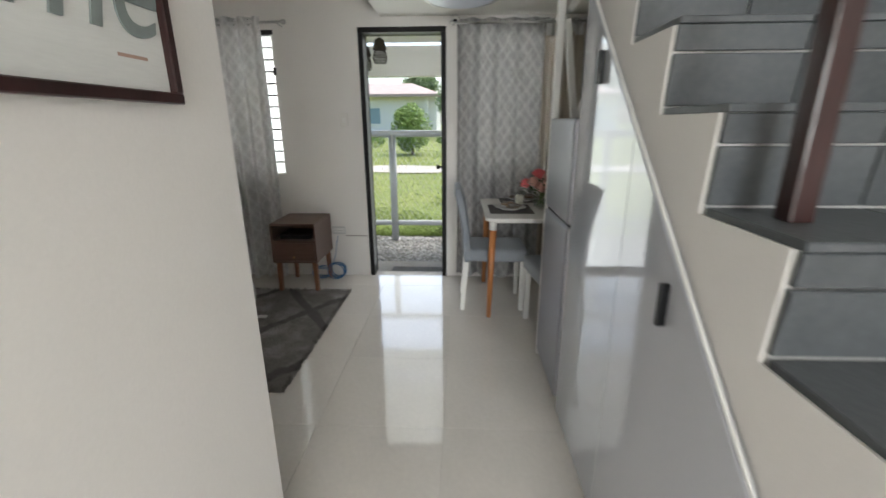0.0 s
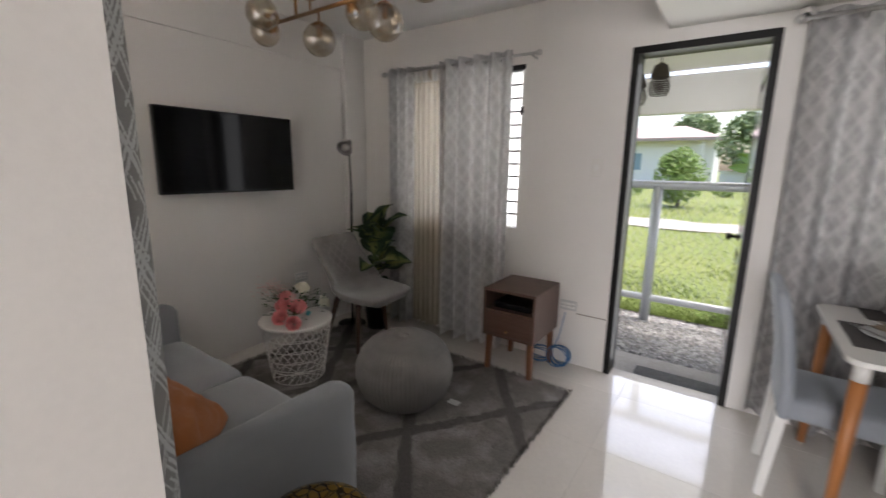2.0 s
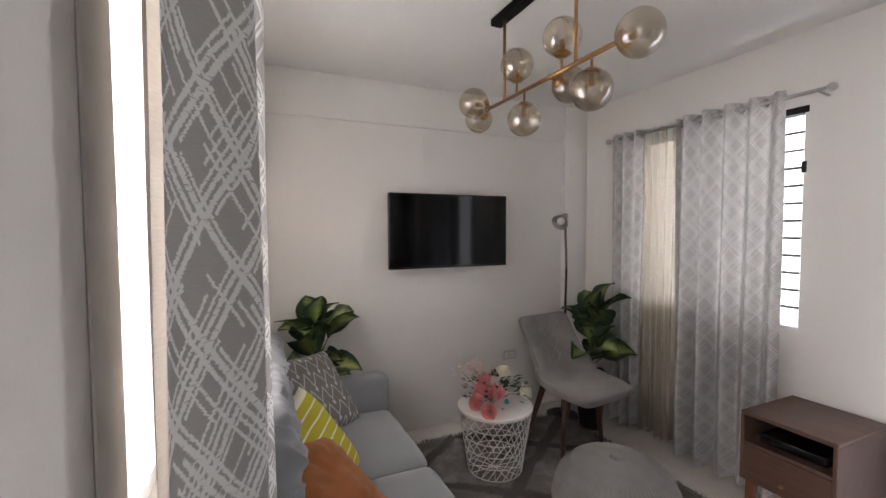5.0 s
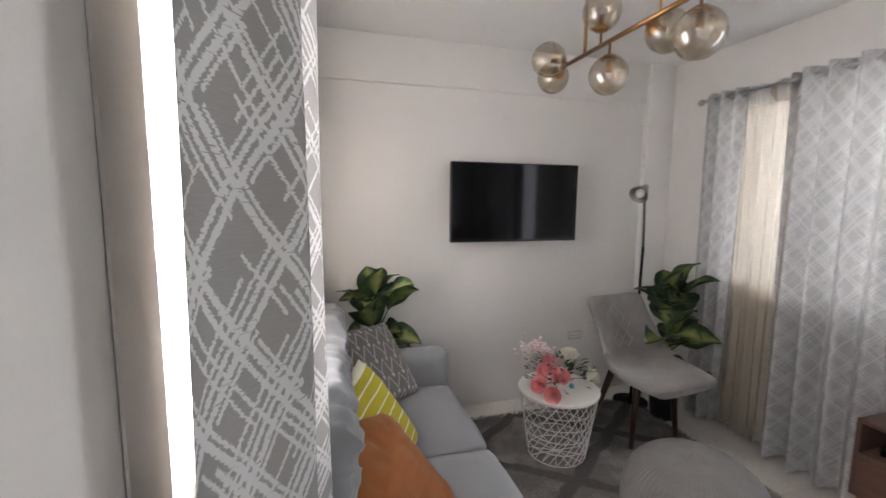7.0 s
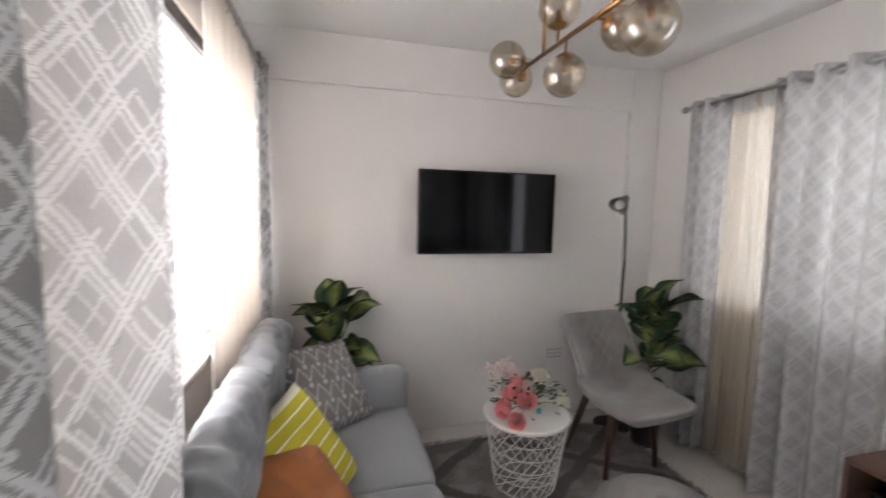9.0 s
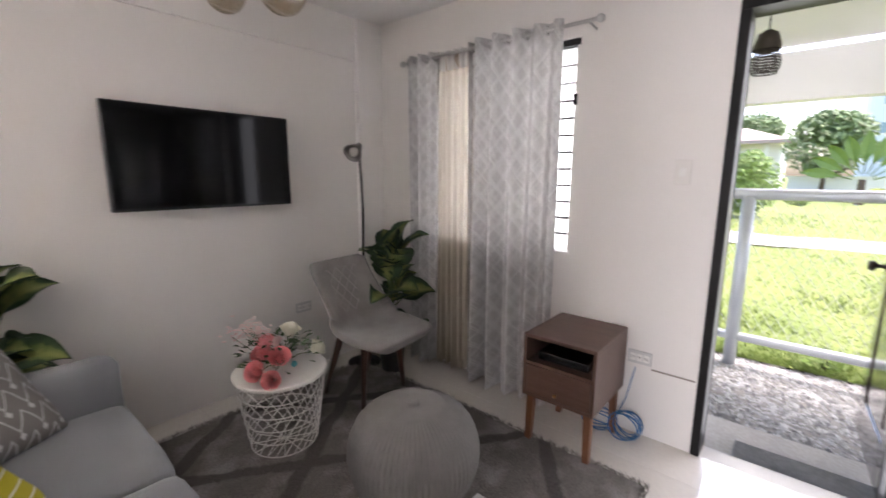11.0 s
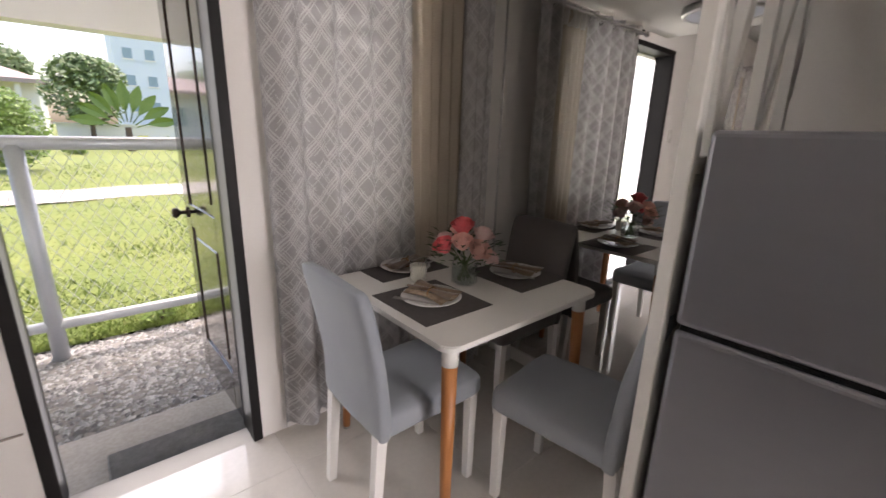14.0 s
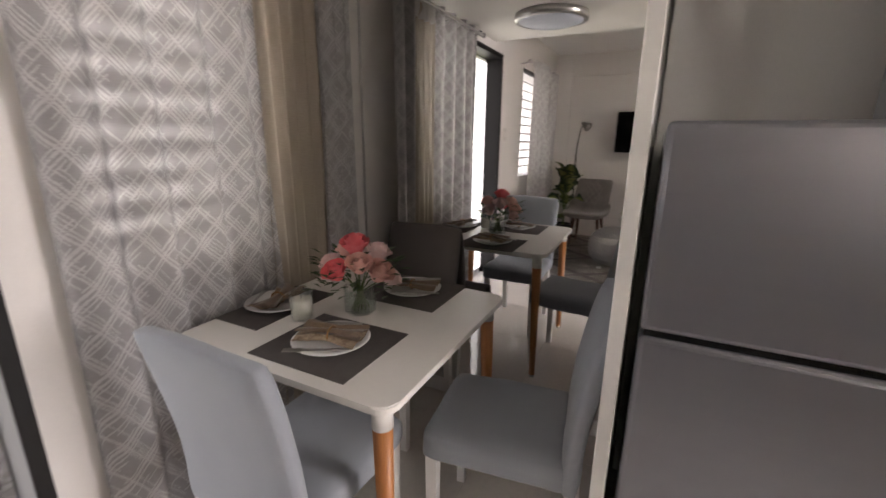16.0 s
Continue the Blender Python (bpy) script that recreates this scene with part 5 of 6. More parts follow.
def leaf_nodes():
    n, l = LEAFD.node_tree.nodes, LEAFD.node_tree.links
    bs = n["Principled BSDF"]
    uv, sp, nz = n.new("ShaderNodeUVMap"), n.new("ShaderNodeSeparateXYZ"), n.new("ShaderNodeTexNoise")
    l.new(uv.outputs[0], sp.inputs[0])
    tc = n.new("ShaderNodeTexCoord")
    nz.inputs["Scale"].default_value, nz.inputs["Detail"].default_value = 22, 5
    l.new(tc.outputs["Object"], nz.inputs["Vector"])
    ab = n.new("ShaderNodeMath")
    ab.operation = "ABSOLUTE"
    l.new(sp.outputs[0], ab.inputs[0])
    ad = n.new("ShaderNodeMath")
    ad.operation = "MULTIPLY_ADD"
    ad.inputs[1].default_value, ad.inputs[2].default_value = 0.9, -0.45
    l.new(nz.outputs["Fac"], ad.inputs[0])
    su = n.new("ShaderNodeMath")
    l.new(ab.outputs[0], su.inputs[0]), l.new(ad.outputs[0], su.inputs[1])
    rp = n.new("ShaderNodeValToRGB")
    cr = rp.color_ramp
    cr.elements[0].position, cr.elements[0].color = 0.0, (0.27, 0.30, 0.10, 1)
    cr.elements[1].position, cr.elements[1].color = 0.85, (0.028, 0.055, 0.026, 1)
    e = cr.elements.new(0.38)
    e.color = (0.15, 0.19, 0.06, 1)
    e = cr.elements.new(0.55)
    e.color = (0.045, 0.085, 0.035, 1)
    l.new(su.outputs[0], rp.inputs[0]), l.new(rp.outputs[0], bs.inputs["Base Color"])
    bs.inputs["Roughness"].default_value = 0.6
    bs.inputs["Specular IOR Level"].default_value = 0.3


leaf_nodes()
POT = material("black_pot", (0.015, 0.015, 0.016), 0.35, vary=0.2)
SOIL = material("soil", (0.05, 0.035, 0.025), 1.0, vary=0.5, fine=80, bump=0.6)
STEM = material("green_stem", (0.10, 0.16, 0.04), 0.5)


def big_leaf(base, tip, width, droop, seed):
    """A broad leaf from its stalk's end to its tip, bent down and folded along the rib."""
    bm = bmesh.new()
    lay = bm.loops.layers.uv.new("UVMap")
    b, t_ = Vector(base), Vector(tip)
    d = t_ - b
    side = d.cross(Vector((0, 0, 1))).normalized()
    up = side.cross(d).normalized()
    if up.z < 0:
        up = -up
    rr = random.Random(seed)
    tw = rr.uniform(-0.6, 0.6)
    side = (side * math.cos(tw) + up * math.sin(tw)).normalized()
    up = side.cross(d).normalized()
    if up.z < 0:
        up = -up
    nl, nw = 12, 6
    g_ = []
    for i in range(nl + 1):
        h = i / nl
        w = width * 1.08 * (math.sin(math.pi * h ** 0.72) ** 0.8 if 0 < h < 1 else 0.02)
        c = b + d * h + up * (droop * 4 * h * (1 - h)) - Vector((0, 0, droop * h * h))
        row = []
        for j in range(nw + 1):
            s = 2 * j / nw - 1
            p = c + side * (s * w) + up * (abs(s) * w * 0.35 + 0.012 * math.sin(9 * h + 3 * s + seed) * abs(s))
            row.append((bm.verts.new(p), s, h))
        g_.append(row)
    for i in range(nl):
        for j in range(nw):
            q = (g_[i][j], g_[i + 1][j], g_[i + 1][j + 1], g_[i][j + 1])
            f = bm.faces.new([k[0] for k in q])
            for lp, k in zip(f.loops, q):
                lp[lay].uv = (k[1], k[2])
    return bm


def house_plant(name, m, label, leaves, pot_h, seed, stem_h):
    t = thing(name, m, label, "house plant")
    part("pot", lathe([(0, 0), (0.075, 0), (0.10, pot_h * 0.9), (0.108, pot_h * 0.9), (0.108, pot_h), (0.096, pot_h), (0.094, pot_h * 0.88), (0, pot_h * 0.88)], 28), POT, t, smooth=False)
    part("soil", lathe([(0, pot_h * 0.90), (0.093, pot_h * 0.89)], 20), SOIL, t)
    part("stem", tube([(0, 0, pot_h * 0.8), (0.01, 0.0, stem_h * 0.7), (0, 0.01, stem_h)], [0.016, 0.013, 0.009], 8), STEM, t, smooth=True)
    rl_ = random.Random(seed)
    more = [(rl_.uniform(-100, 100), stem_h * rl_.uniform(0.62, 0.98), rl_.uniform(0.20, 0.30), rl_.uniform(0.10, 0.28), rl_.uniform(0.085, 0.11)) for _ in range(9)]
    for i, (az, h0, reach, rise, w) in enumerate(list(leaves) + more):
        a = radians(az)
        b0 = (0.0, 0.0, h0)
        reach, rise, w = reach * 0.80, rise * 1.2 + 0.03, w * 1.15
        b1 = (0.26 * reach * math.cos(a), 0.26 * reach * math.sin(a), h0 + 0.5 * rise)
        tip = (reach * math.cos(a), reach * math.sin(a), h0 + rise)
        lf = part("leaf", big_leaf(b1, tip, w, 0.035, seed + i), LEAFD, t, smooth=True)
        part("stalk", tube([b0, b1], [0.007, 0.004], 6), STEM, lf, smooth=True)
    return t


house_plant("house_plant", pose(-0.37, 4.79, 0), "variegated broad-leaved plant in a black pot beside the chair",
            ((20, 0.62, 0.367, 0.315, 0.094), (70, 0.60, 0.216, 0.399, 0.088), (-40, 0.60, 0.324, 0.252, 0.094), (150, 0.62, 0.259, 0.315, 0.081), (-110, 0.60, 0.281, 0.252, 0.081), (200, 0.6, 0.324, 0.210, 0.050),
             (-10, 0.50, 0.410, 0.126, 0.094), (45, 0.45, 0.389, 0.105, 0.094), (-70, 0.48, 0.346, 0.084, 0.088), (110, 0.45, 0.216, 0.126, 0.075), (-5, 0.34, 0.454, 0.021, 0.106), (-60, 0.34, 0.410, 0.021, 0.088), (-25, 0.55, 0.238, 0.420, 0.088)), 0.24, 60, 0.66)
house_plant("house_plant", pose(-0.62, 2.86, 0), "variegated broad-leaved plant standing behind the sofa arm",
            ((35, 0.68, 0.389, 0.273, 0.094), (75, 0.66, 0.324, 0.231, 0.088), (-20, 0.66, 0.367, 0.210, 0.094), (120, 0.66, 0.216, 0.294, 0.081), (-60, 0.64, 0.324, 0.231, 0.088), (200, 0.66, 0.173, 0.336, 0.075), (10, 0.66, 0.151, 0.357, 0.062),
             (55, 0.56, 0.367, 0.063, 0.088), (-40, 0.56, 0.367, 0.021, 0.088), (100, 0.5, 0.302, 0.021, 0.075), (0, 0.55, 0.324, 0.105, 0.088)), 0.26, 90, 0.72)

# floor lamp
fl = thing("floor_lamp", pose(-0.60, 4.72, 0), "slim black and steel reading floor lamp", "floor lamp")
part("base", lathe([(0, 0), (0.12, 0), (0.12, 0.012), (0.03, 0.022), (0.012, 0.03), (0, 0.03)], 28), BLACKPLASTIC, fl, smooth=False)
part("pole", tube([(0, 0, 0.02), (0.02, 0.01, 1.16)], 0.009, 10), BLACKPLASTIC, fl, smooth=True)
part("gooseneck", tube([(0.02, 0.01, 1.16), (0.026, 0.0, 1.30), (0.036, -0.015, 1.42), (0.055, -0.035, 1.50), (0.075, -0.055, 1.545)], 0.009, 8), material("dull_steel_tube", (0.16, 0.155, 0.15), 0.35, metal=0.9), fl, "bent steel neck", True)
hd_ = lathe([(0.006, 0.0), (0.018, 0.002), (0.024, 0.03), (0.040, 0.07), (0.052, 0.105), (0.050, 0.105), (0.036, 0.07), (0.02, 0.03), (0.0, 0.028)], 24)
part("shade", hd_, material("dark_nickel", (0.30, 0.28, 0.27), 0.3, metal=1.0), fl, "steel bell shade", True, pose(0.078, -0.050, 1.575, 0, 122, -68) @ Matrix.Diagonal((1.2, 1.2, 1.05, 1)))
part("bulb", lathe([(0, 0.04), (0.018, 0.06), (0.026, 0.085), (0.018, 0.108), (0, 0.114)], 16), WHITELAC, fl, smooth=True, loc=pose(0.078, -0.050, 1.575, 0, 122, -68) @ Matrix.Diagonal((1.2, 1.2, 1.05, 1)))

# scatter cushions
def cushion_material(name, base, line, mode):
    m = material(name, base, 0.95, vary=0.15, scale=6, fine=260, bump=0.3)
    n, l = m.node_tree.nodes, m.node_tree.links
    bs = n["Principled BSDF"]
    src = bs.inputs["Base Color"].links[0].from_socket
    uv, sp = n.new("ShaderNodeUVMap"), n.new("ShaderNodeSeparateXYZ")
    l.new(uv.outputs[0], sp.inputs[0])

    def calc(op, a, b, c=None):
        k = n.new("ShaderNodeMath")
        k.operation = op
        for i, v in enumerate((a, b, c)):
            if v is not None:
                if isinstance(v, (int, float)):
                    k.inputs[i].default_value = v
                else:
                    l.new(v, k.inputs[i])
        return k.outputs[0]
    if mode == "stripe":
        f = calc("LESS_THAN", calc("ABSOLUTE", calc("SUBTRACT", calc("FRACT", calc("MULTIPLY", sp.outputs[1], 9), 0), 0.5), 0), 0.075)
        edge = calc("GREATER_THAN", sp.outputs[1], 0.93)
        f = calc("MAXIMUM", f, edge)
    else:
        zig = calc("PINGPONG", calc("MULTIPLY", sp.outputs[0], 6.0), 0.5)
        s = calc("FRACT", calc("ADD", calc("MULTIPLY", sp.outputs[1], 5.0), calc("MULTIPLY", zig, 1.6)), 0)
        f = calc("LESS_THAN", calc("ABSOLUTE", calc("SUBTRACT", s, 0.5), 0), 0.055)
        gx = calc("SUBTRACT", calc("FRACT", calc("MULTIPLY", sp.outputs[0], 6.0), 0), 0.5)
        gy = calc("SUBTRACT", calc("FRACT", calc("MULTIPLY", sp.outputs[1], 5.0), 0), 0.5)
        dm = calc("LESS_THAN", calc("ADD", calc("ABSOLUTE", gx, 0), calc("MULTIPLY", calc("ABSOLUTE", gy, 0), 0.7)), 0.13)
        f = calc("MAXIMUM", f, dm)
    mx = n.new("ShaderNodeMix")
    mx.data_type = "RGBA"
    l.new(f, mx.inputs["Factor"]), l.new(src, mx.inputs["A"])
    mx.inputs["B"].default_value = (*line, 1)
    l.new(mx.outputs["Result"], bs.inputs["Base Color"])
    return m


GREYC = cushion_material("grey_zigzag_cushion", (0.235, 0.218, 0.205), (0.58, 0.57, 0.55), "zig")
YELC = cushion_material("yellow_striped_cushion", (0.52, 0.45, 0.03), (0.74, 0.72, 0.56), "stripe")
ORANGE = material("burnt_orange_velvet", (0.37, 0.125, 0.030), 0.85, vary=0.15, scale=7, fine=200, sheen=0.12, bump=0.15)
c1 = thing("scatter_cushion", pose(-0.255, 2.80, 0.43, 0, 0, 136), "grey cushion with white diamonds and zigzags", "cushion")
part("cover", cushion(0.46, 0.13, 1), GREYC, c1, smooth=True, loc=pose(0, 0, 0.183, -40) @ pose(0, 0, 0, 0, 8.5))
c2 = thing("scatter_cushion", pose(0.365, 2.725, 0.43, 0, 0, 154), "mustard yellow cushion with thin white stripes", "cushion")
part("cover", cushion(0.43, 0.15, 2), YELC, c2, smooth=True, loc=pose(0, 0, 0.185, -36) @ pose(0, 0, 0, 0, -3.7))
c3 = thing("scatter_cushion", pose(0.60, 2.715, 0.43, 0, 0, 158), "burnt orange velvet cushion leaning on the sofa back", "cushion")
part("cover", cushion(0.49, 0.22, 3, 40, 0.0065), ORANGE, c3, smooth=True, loc=pose(0, 0, 0.13, -54) @ pose(0, 0, 0, 0, 24))

# chandelier
ch = thing("chandelier", pose(0.62, 3.62, HIGH), "brass bar chandelier with smoked glass globes", "chandelier")
part("canopy", box(-0.42, 0.30, -0.03, 0.03, -0.035, 0, 0.004, 1), FRAMEBROWN, ch, "dark bronze ceiling plate")
BZ = 2.075 - HIGH
part("bar", tube([(-0.475, 0, BZ), (0.325, 0, BZ)], 0.009, 10), BRASS, ch, smooth=True)
for x in (-0.34, 0.143):
    part("rod", tube([(x, 0, -0.03), (x, 0, BZ)], 0.007, 8), BRASS, ch, smooth=True)
GR = 0.073
for x, dx, dy, dz in ((-0.45, -0.023, -0.092, 0.012), (-0.467, -0.14, 0.01, -0.02), (-0.237, 0, 0, 0.127), (-0.179, 0, 0, -0.125), (0.067, 0, 0, 0.126), (-0.011, 0.0, 0.105, -0.014), (0.225, 0, 0, -0.118), (0.325, 0.10, 0.0, -0.008)):
    d = Vector((dx, dy, dz))
    u = d.normalized()
    c = Vector((x, 0, BZ)) + d
    arm_ = part("arm", tube([(x, 0, BZ), tuple(c - u * (GR - 0.015))], 0.005, 8), BRASS, ch, smooth=True)
    turn = u.to_track_quat("Z", "Y").to_matrix().to_4x4()
    cup_ = lathe([(0, -GR - 0.004), (0.022, -GR + 0.0), (0.034, -GR + 0.012), (0.030, -GR + 0.016), (0, -GR + 0.014)], 18)
    part("cup", cup_, BRASS, arm_, smooth=True, loc=Matrix.Translation(c) @ turn)
    part("socket", tube([(0, 0, -GR + 0.012), (0, 0, -0.012)], 0.011, 10), BRASS, arm_, smooth=True, loc=Matrix.Translation(c) @ turn)
    gl = bmesh.new()
    bmesh.ops.create_uvsphere(gl, u_segments=32, v_segments=20, radius=GR)
    part("globe", gl, SMOKE, arm_, "smoked glass globe", True, Matrix.Translation(c))

# ceiling lamp
cl = thing("ceiling_lamp", pose(2.30, 4.50, LOW), "round flush ceiling lamp with a pale diffuser, switched off", "ceiling lamp")
part("ring", lathe([(0.20, 0), (0.245, 0), (0.25, -0.02), (0.245, -0.045), (0.22, -0.05), (0.21, -0.04)], 48), CHROME, cl, smooth=True)
part("diffuser", lathe([(0.22, -0.045), (0.17, -0.062), (0.09, -0.07), (0, -0.072)], 48), material("pale_diffuser", (0.66, 0.70, 0.78), 0.35, vary=0.03), cl, smooth=True)

# small fittings on the walls
cc = thing("security_camera", pose(2.258, NORTH, 2.145), "small white security camera above the door", "security camera")
part("mount", box(-0.03, 0.03, -0.02, 0, -0.03, 0.03, 0.005, 2), WHITELAC, cc)
part("head", lathe([(0, -0.035), (0.02, -0.03), (0.034, -0.01), (0.034, 0.01), (0.02, 0.03), (0, 0.035)], 20), WHITELAC, cc, smooth=True, loc=pose(0, -0.055, -0.005))
lens = lathe([(0, 0), (0.018, 0.0), (0.018, 0.012), (0, 0.014)], 16)
part("lens", lens, BLACKPLASTIC, cc, loc=pose(-0.004, -0.083, -0.018, 115))


PLATE = material("pale_grey_plate", (0.58, 0.57, 0.56), 0.4, vary=0.04)


def plate(name, m, label, w, h, keys, slots):
    t = thing(name, m, label, "socket" if slots else "switch")
    part("cover_plate", box(-w / 2, w / 2, -0.009, 0, -h / 2, h / 2, 0.003, 2), PLATE if slots else WHITELAC, t)
    for i in range(keys):
        x = (i - (keys - 1) / 2) * 0.034
        k = part("module", box(x - 0.014, x + 0.014, -0.0105, -0.007, -0.02, 0.02, 0.001, 1), WHITEPAINT, t)
        if slots:
            for dx in (-0.005, 0.005):
                part("slot", box(x + dx - 0.0012, x + dx + 0.0012, -0.0112, -0.010, -0.006, 0.006), BLACKPLASTIC, k)
    return t


plate("light_switch", pose(1.31, NORTH, 1.40), "white wall light switch beside the front door", 0.072, 0.115, 1, False)
plate("wall_socket", pose(1.195, NORTH, 0.435), "white double socket above the skirting near the door", 0.118, 0.072, 3, True)
plate("wall_socket", pose(WEST, 4.39, 0.46, 0, 0, 90), "white double socket on the television wall", 0.118, 0.072, 3, True)
cd = thing("cable_trunking", pose(0, 0, 0), "thin brown cable line along the wall", "cable")
part("run", box(1.256, 1.455, NORTH - 0.006, NORTH, 0.380, 0.386), material("brown_cable", (0.30, 0.25, 0.22), 0.6), cd)
wl = thing("window_handle", pose(0.755, NORTH + 0.03, 1.79), "small black louvre handle", "window handle")
part("lever", box(-0.012, 0.012, -0.03, 0.0, -0.03, 0.03, 0.004, 2), BLACKPLASTIC, wl)

BLUE = material("blue_cable", (0.03, 0.16, 0.38), 0.45)
bc = thing("cable_coil", pose(1.175, 5.045, 0.0), "coiled blue network cable on the floor", "cable")
for i in range(6):
    r_, ph = 0.066 + 0.004 * (i % 3), i * 0.5
    part("turn", tube([(0.01 * math.sin(i * 2.1) + r_ * math.cos(a), -0.012 * i + 0.03 + 0.01 * math.sin(2 * a + ph), 0.076 + r_ * math.sin(a)) for a in (2 * math.pi * k / 30 for k in range(30))], 0.0034, 6, closed=True), BLUE, bc, smooth=True)
bc2 = thing("cable_coil", pose(1.03, 5.03, 0.0), "coiled blue network cable on the floor", "cable")
for i in range(4):
    r_ = 0.06 + 0.006 * (i % 2)
    part("turn", tube([(r_ * 1.3 * math.cos(a), 0.03 + 0.04 * math.sin(a + i), 0.052 + 0.048 * math.sin(a)) for a in (2 * math.pi * k / 26 for k in range(26))], 0.0034, 6, closed=True), BLUE, bc2, smooth=True)
part("tail", tube([(0.07, 0.05, 0.05), (0.12, 0.07, 0.2), (0.15, 0.085, 0.38)], 0.003, 6), BLUE, bc2)
sb = thing("set_top_box", pose(0.95, 4.83, 0.456), "black set-top box on the nightstand shelf", "set-top box")
part("case", box(-0.13, 0.13, -0.12, 0.10, 0.004, 0.045, 0.004, 2), BLACKPLASTIC, sb)
part("front_strip", box(-0.12, 0.12, -0.122, -0.119, 0.018, 0.032), SCREEN, sb)
for x in (-0.1, 0.1):
    part("foot", tube([(x, -0.08, 0), (x, -0.08, 0.006)], 0.01, 8), BLACKPLASTIC, sb)

# framed sign in the hall
pf_ = thing("framed_sign", pose(HALL, 1.862, 1.63), "brown-framed white sign with grey script lettering", "picture frame")
hw_, hh_ = 0.32, 0.23
for a, b, c, d in ((-hw_, hw_, -hh_, -hh_ + 0.018), (-hw_, hw_, hh_ - 0.018, hh_), (-hw_, -hw_ + 0.018, -hh_ + 0.018, hh_ - 0.018), (hw_ - 0.018, hw_, -hh_ + 0.018, hh_ - 0.018)):
    part("frame_bar", box(0, 0.022, a, b, c, d, 0.002, 1), NEWEL, pf_)
part("board", box(0.002, 0.010, -hw_ + 0.018, hw_ - 0.018, -hh_ + 0.018, hh_ - 0.018), material("whitewashed_board", (0.72, 0.72, 0.70), 0.6, vary=0.08, scale=5, fine=40, stretch=(1, 1, 8)), pf_)
fc = bpy.data.curves.new("lettering", "FONT")
fc.body, fc.size, fc.shear, fc.extrude = "me", 0.21, 0.25, 0.0015
fo = bpy.data.objects.new("lettering_source", fc)
scene.collection.objects.link(fo)
bpy.context.view_layer.update()
lm = bpy.data.meshes.new_from_object(fo.evaluated_get(bpy.context.evaluated_depsgraph_get()))
bpy.data.objects.remove(fo)
lm.materials.clear()
lm.materials.append(material("grey_green_lettering", (0.22, 0.25, 0.245), 0.6))
lo_ = new("lettering", lm)
lo_.parent = pf_
lo_.matrix_basis = pose(0.012, 0.03, -0.135, 90, 0, 90)
part("smudge", box(0.0102, 0.0106, 0.20, 0.26, -0.168, -0.163), material("brown_brush_mark", (0.45, 0.30, 0.24), 0.7), pf_)


# ---- flowers ----
def rose(bm, c, r, axis, seed):
    """A rose of overlapping cupped petals."""
    rr = random.Random(seed)
    q = Vector(axis).to_track_quat("Z", "Y").to_matrix().to_4x4()
    q = Matrix.Translation(c) @ q
    for ring, (n, r0, lean, h) in enumerate(((3, 0.13, 0.0, 0.72), (4, 0.27, 0.01, 0.74), (5, 0.43, 0.03, 0.68), (5, 0.60, 0.07, 0.58), (6, 0.76, 0.14, 0.42))):
        for k in range(n):
            a0 = 2 * math.pi * (k + 0.37 * ring) / n + rr.uniform(-0.2, 0.2)
            half = math.pi / n * 1.35
            g_ = []
            for i in range(4):
                v = i / 3
                row = []
                for j in range(5):
                    s = 2 * j / 4 - 1
                    a = a0 + half * s * (0.75 + 0.25 * v)
                    rad = r * (r0 * (0.45 + 0.55 * v) + lean * v * v + 0.05 * s * s * v)
                    z = r * (-0.55 + (h + 0.55) * v - 0.16 * s * s * v - lean * 0.5 * v ** 4)
                    row.append(bm.verts.new(q @ Vector((rad * math.cos(a), rad * math.sin(a), z))))
                g_.append(row)
            for i in range(3):
                for j in range(4):
                    bm.faces.new((g_[i][j], g_[i][j + 1], g_[i + 1][j + 1], g_[i + 1][j]))
    return bm


def small_leaf(bm, c, d, ln, w):
    c, d = Vector(c), Vector(d).normalized()
    s = d.cross(Vector((0.1, 0.2, 1))).normalized()
    up = s.cross(d)
    p = [c, c + d * ln * 0.5 + s * w + up * w * 0.3, c + d * ln, c + d * ln * 0.5 - s * w + up * w * 0.3, c + d * ln * 0.5]
    v = [bm.verts.new(k) for k in p]
    bm.faces.new((v[0], v[1], v[4])), bm.faces.new((v[1], v[2], v[4])), bm.faces.new((v[2], v[3], v[4])), bm.faces.new((v[3], v[0], v[4]))


CORAL = material("coral_petal", (0.93, 0.43, 0.43), 0.6, second=(0.90, 0.27, 0.29), scale=30, fine=90)
REDROSE = material("red_coral_petal", (0.88, 0.24, 0.25), 0.6, second=(0.82, 0.13, 0.15), scale=30, fine=90)
PINK = material("peach_pink_petal", (0.90, 0.60, 0.51), 0.6, second=(0.84, 0.46, 0.40), scale=30, fine=90)
PALEPINK = material("pale_pink_petal", (0.88, 0.70, 0.67), 0.6, second=(0.82, 0.56, 0.54), scale=30, fine=90)
IVORY = material("ivory_petal", (0.80, 0.76, 0.64), 0.6, second=(0.70, 0.66, 0.52), scale=30, fine=90)
TEAL = material("teal_ball", (0.10, 0.40, 0.45), 0.5)
FOL = material("silk_leaf_green", (0.075, 0.13, 0.045), 0.6, second=(0.03, 0.07, 0.025), scale=30, fine=80)


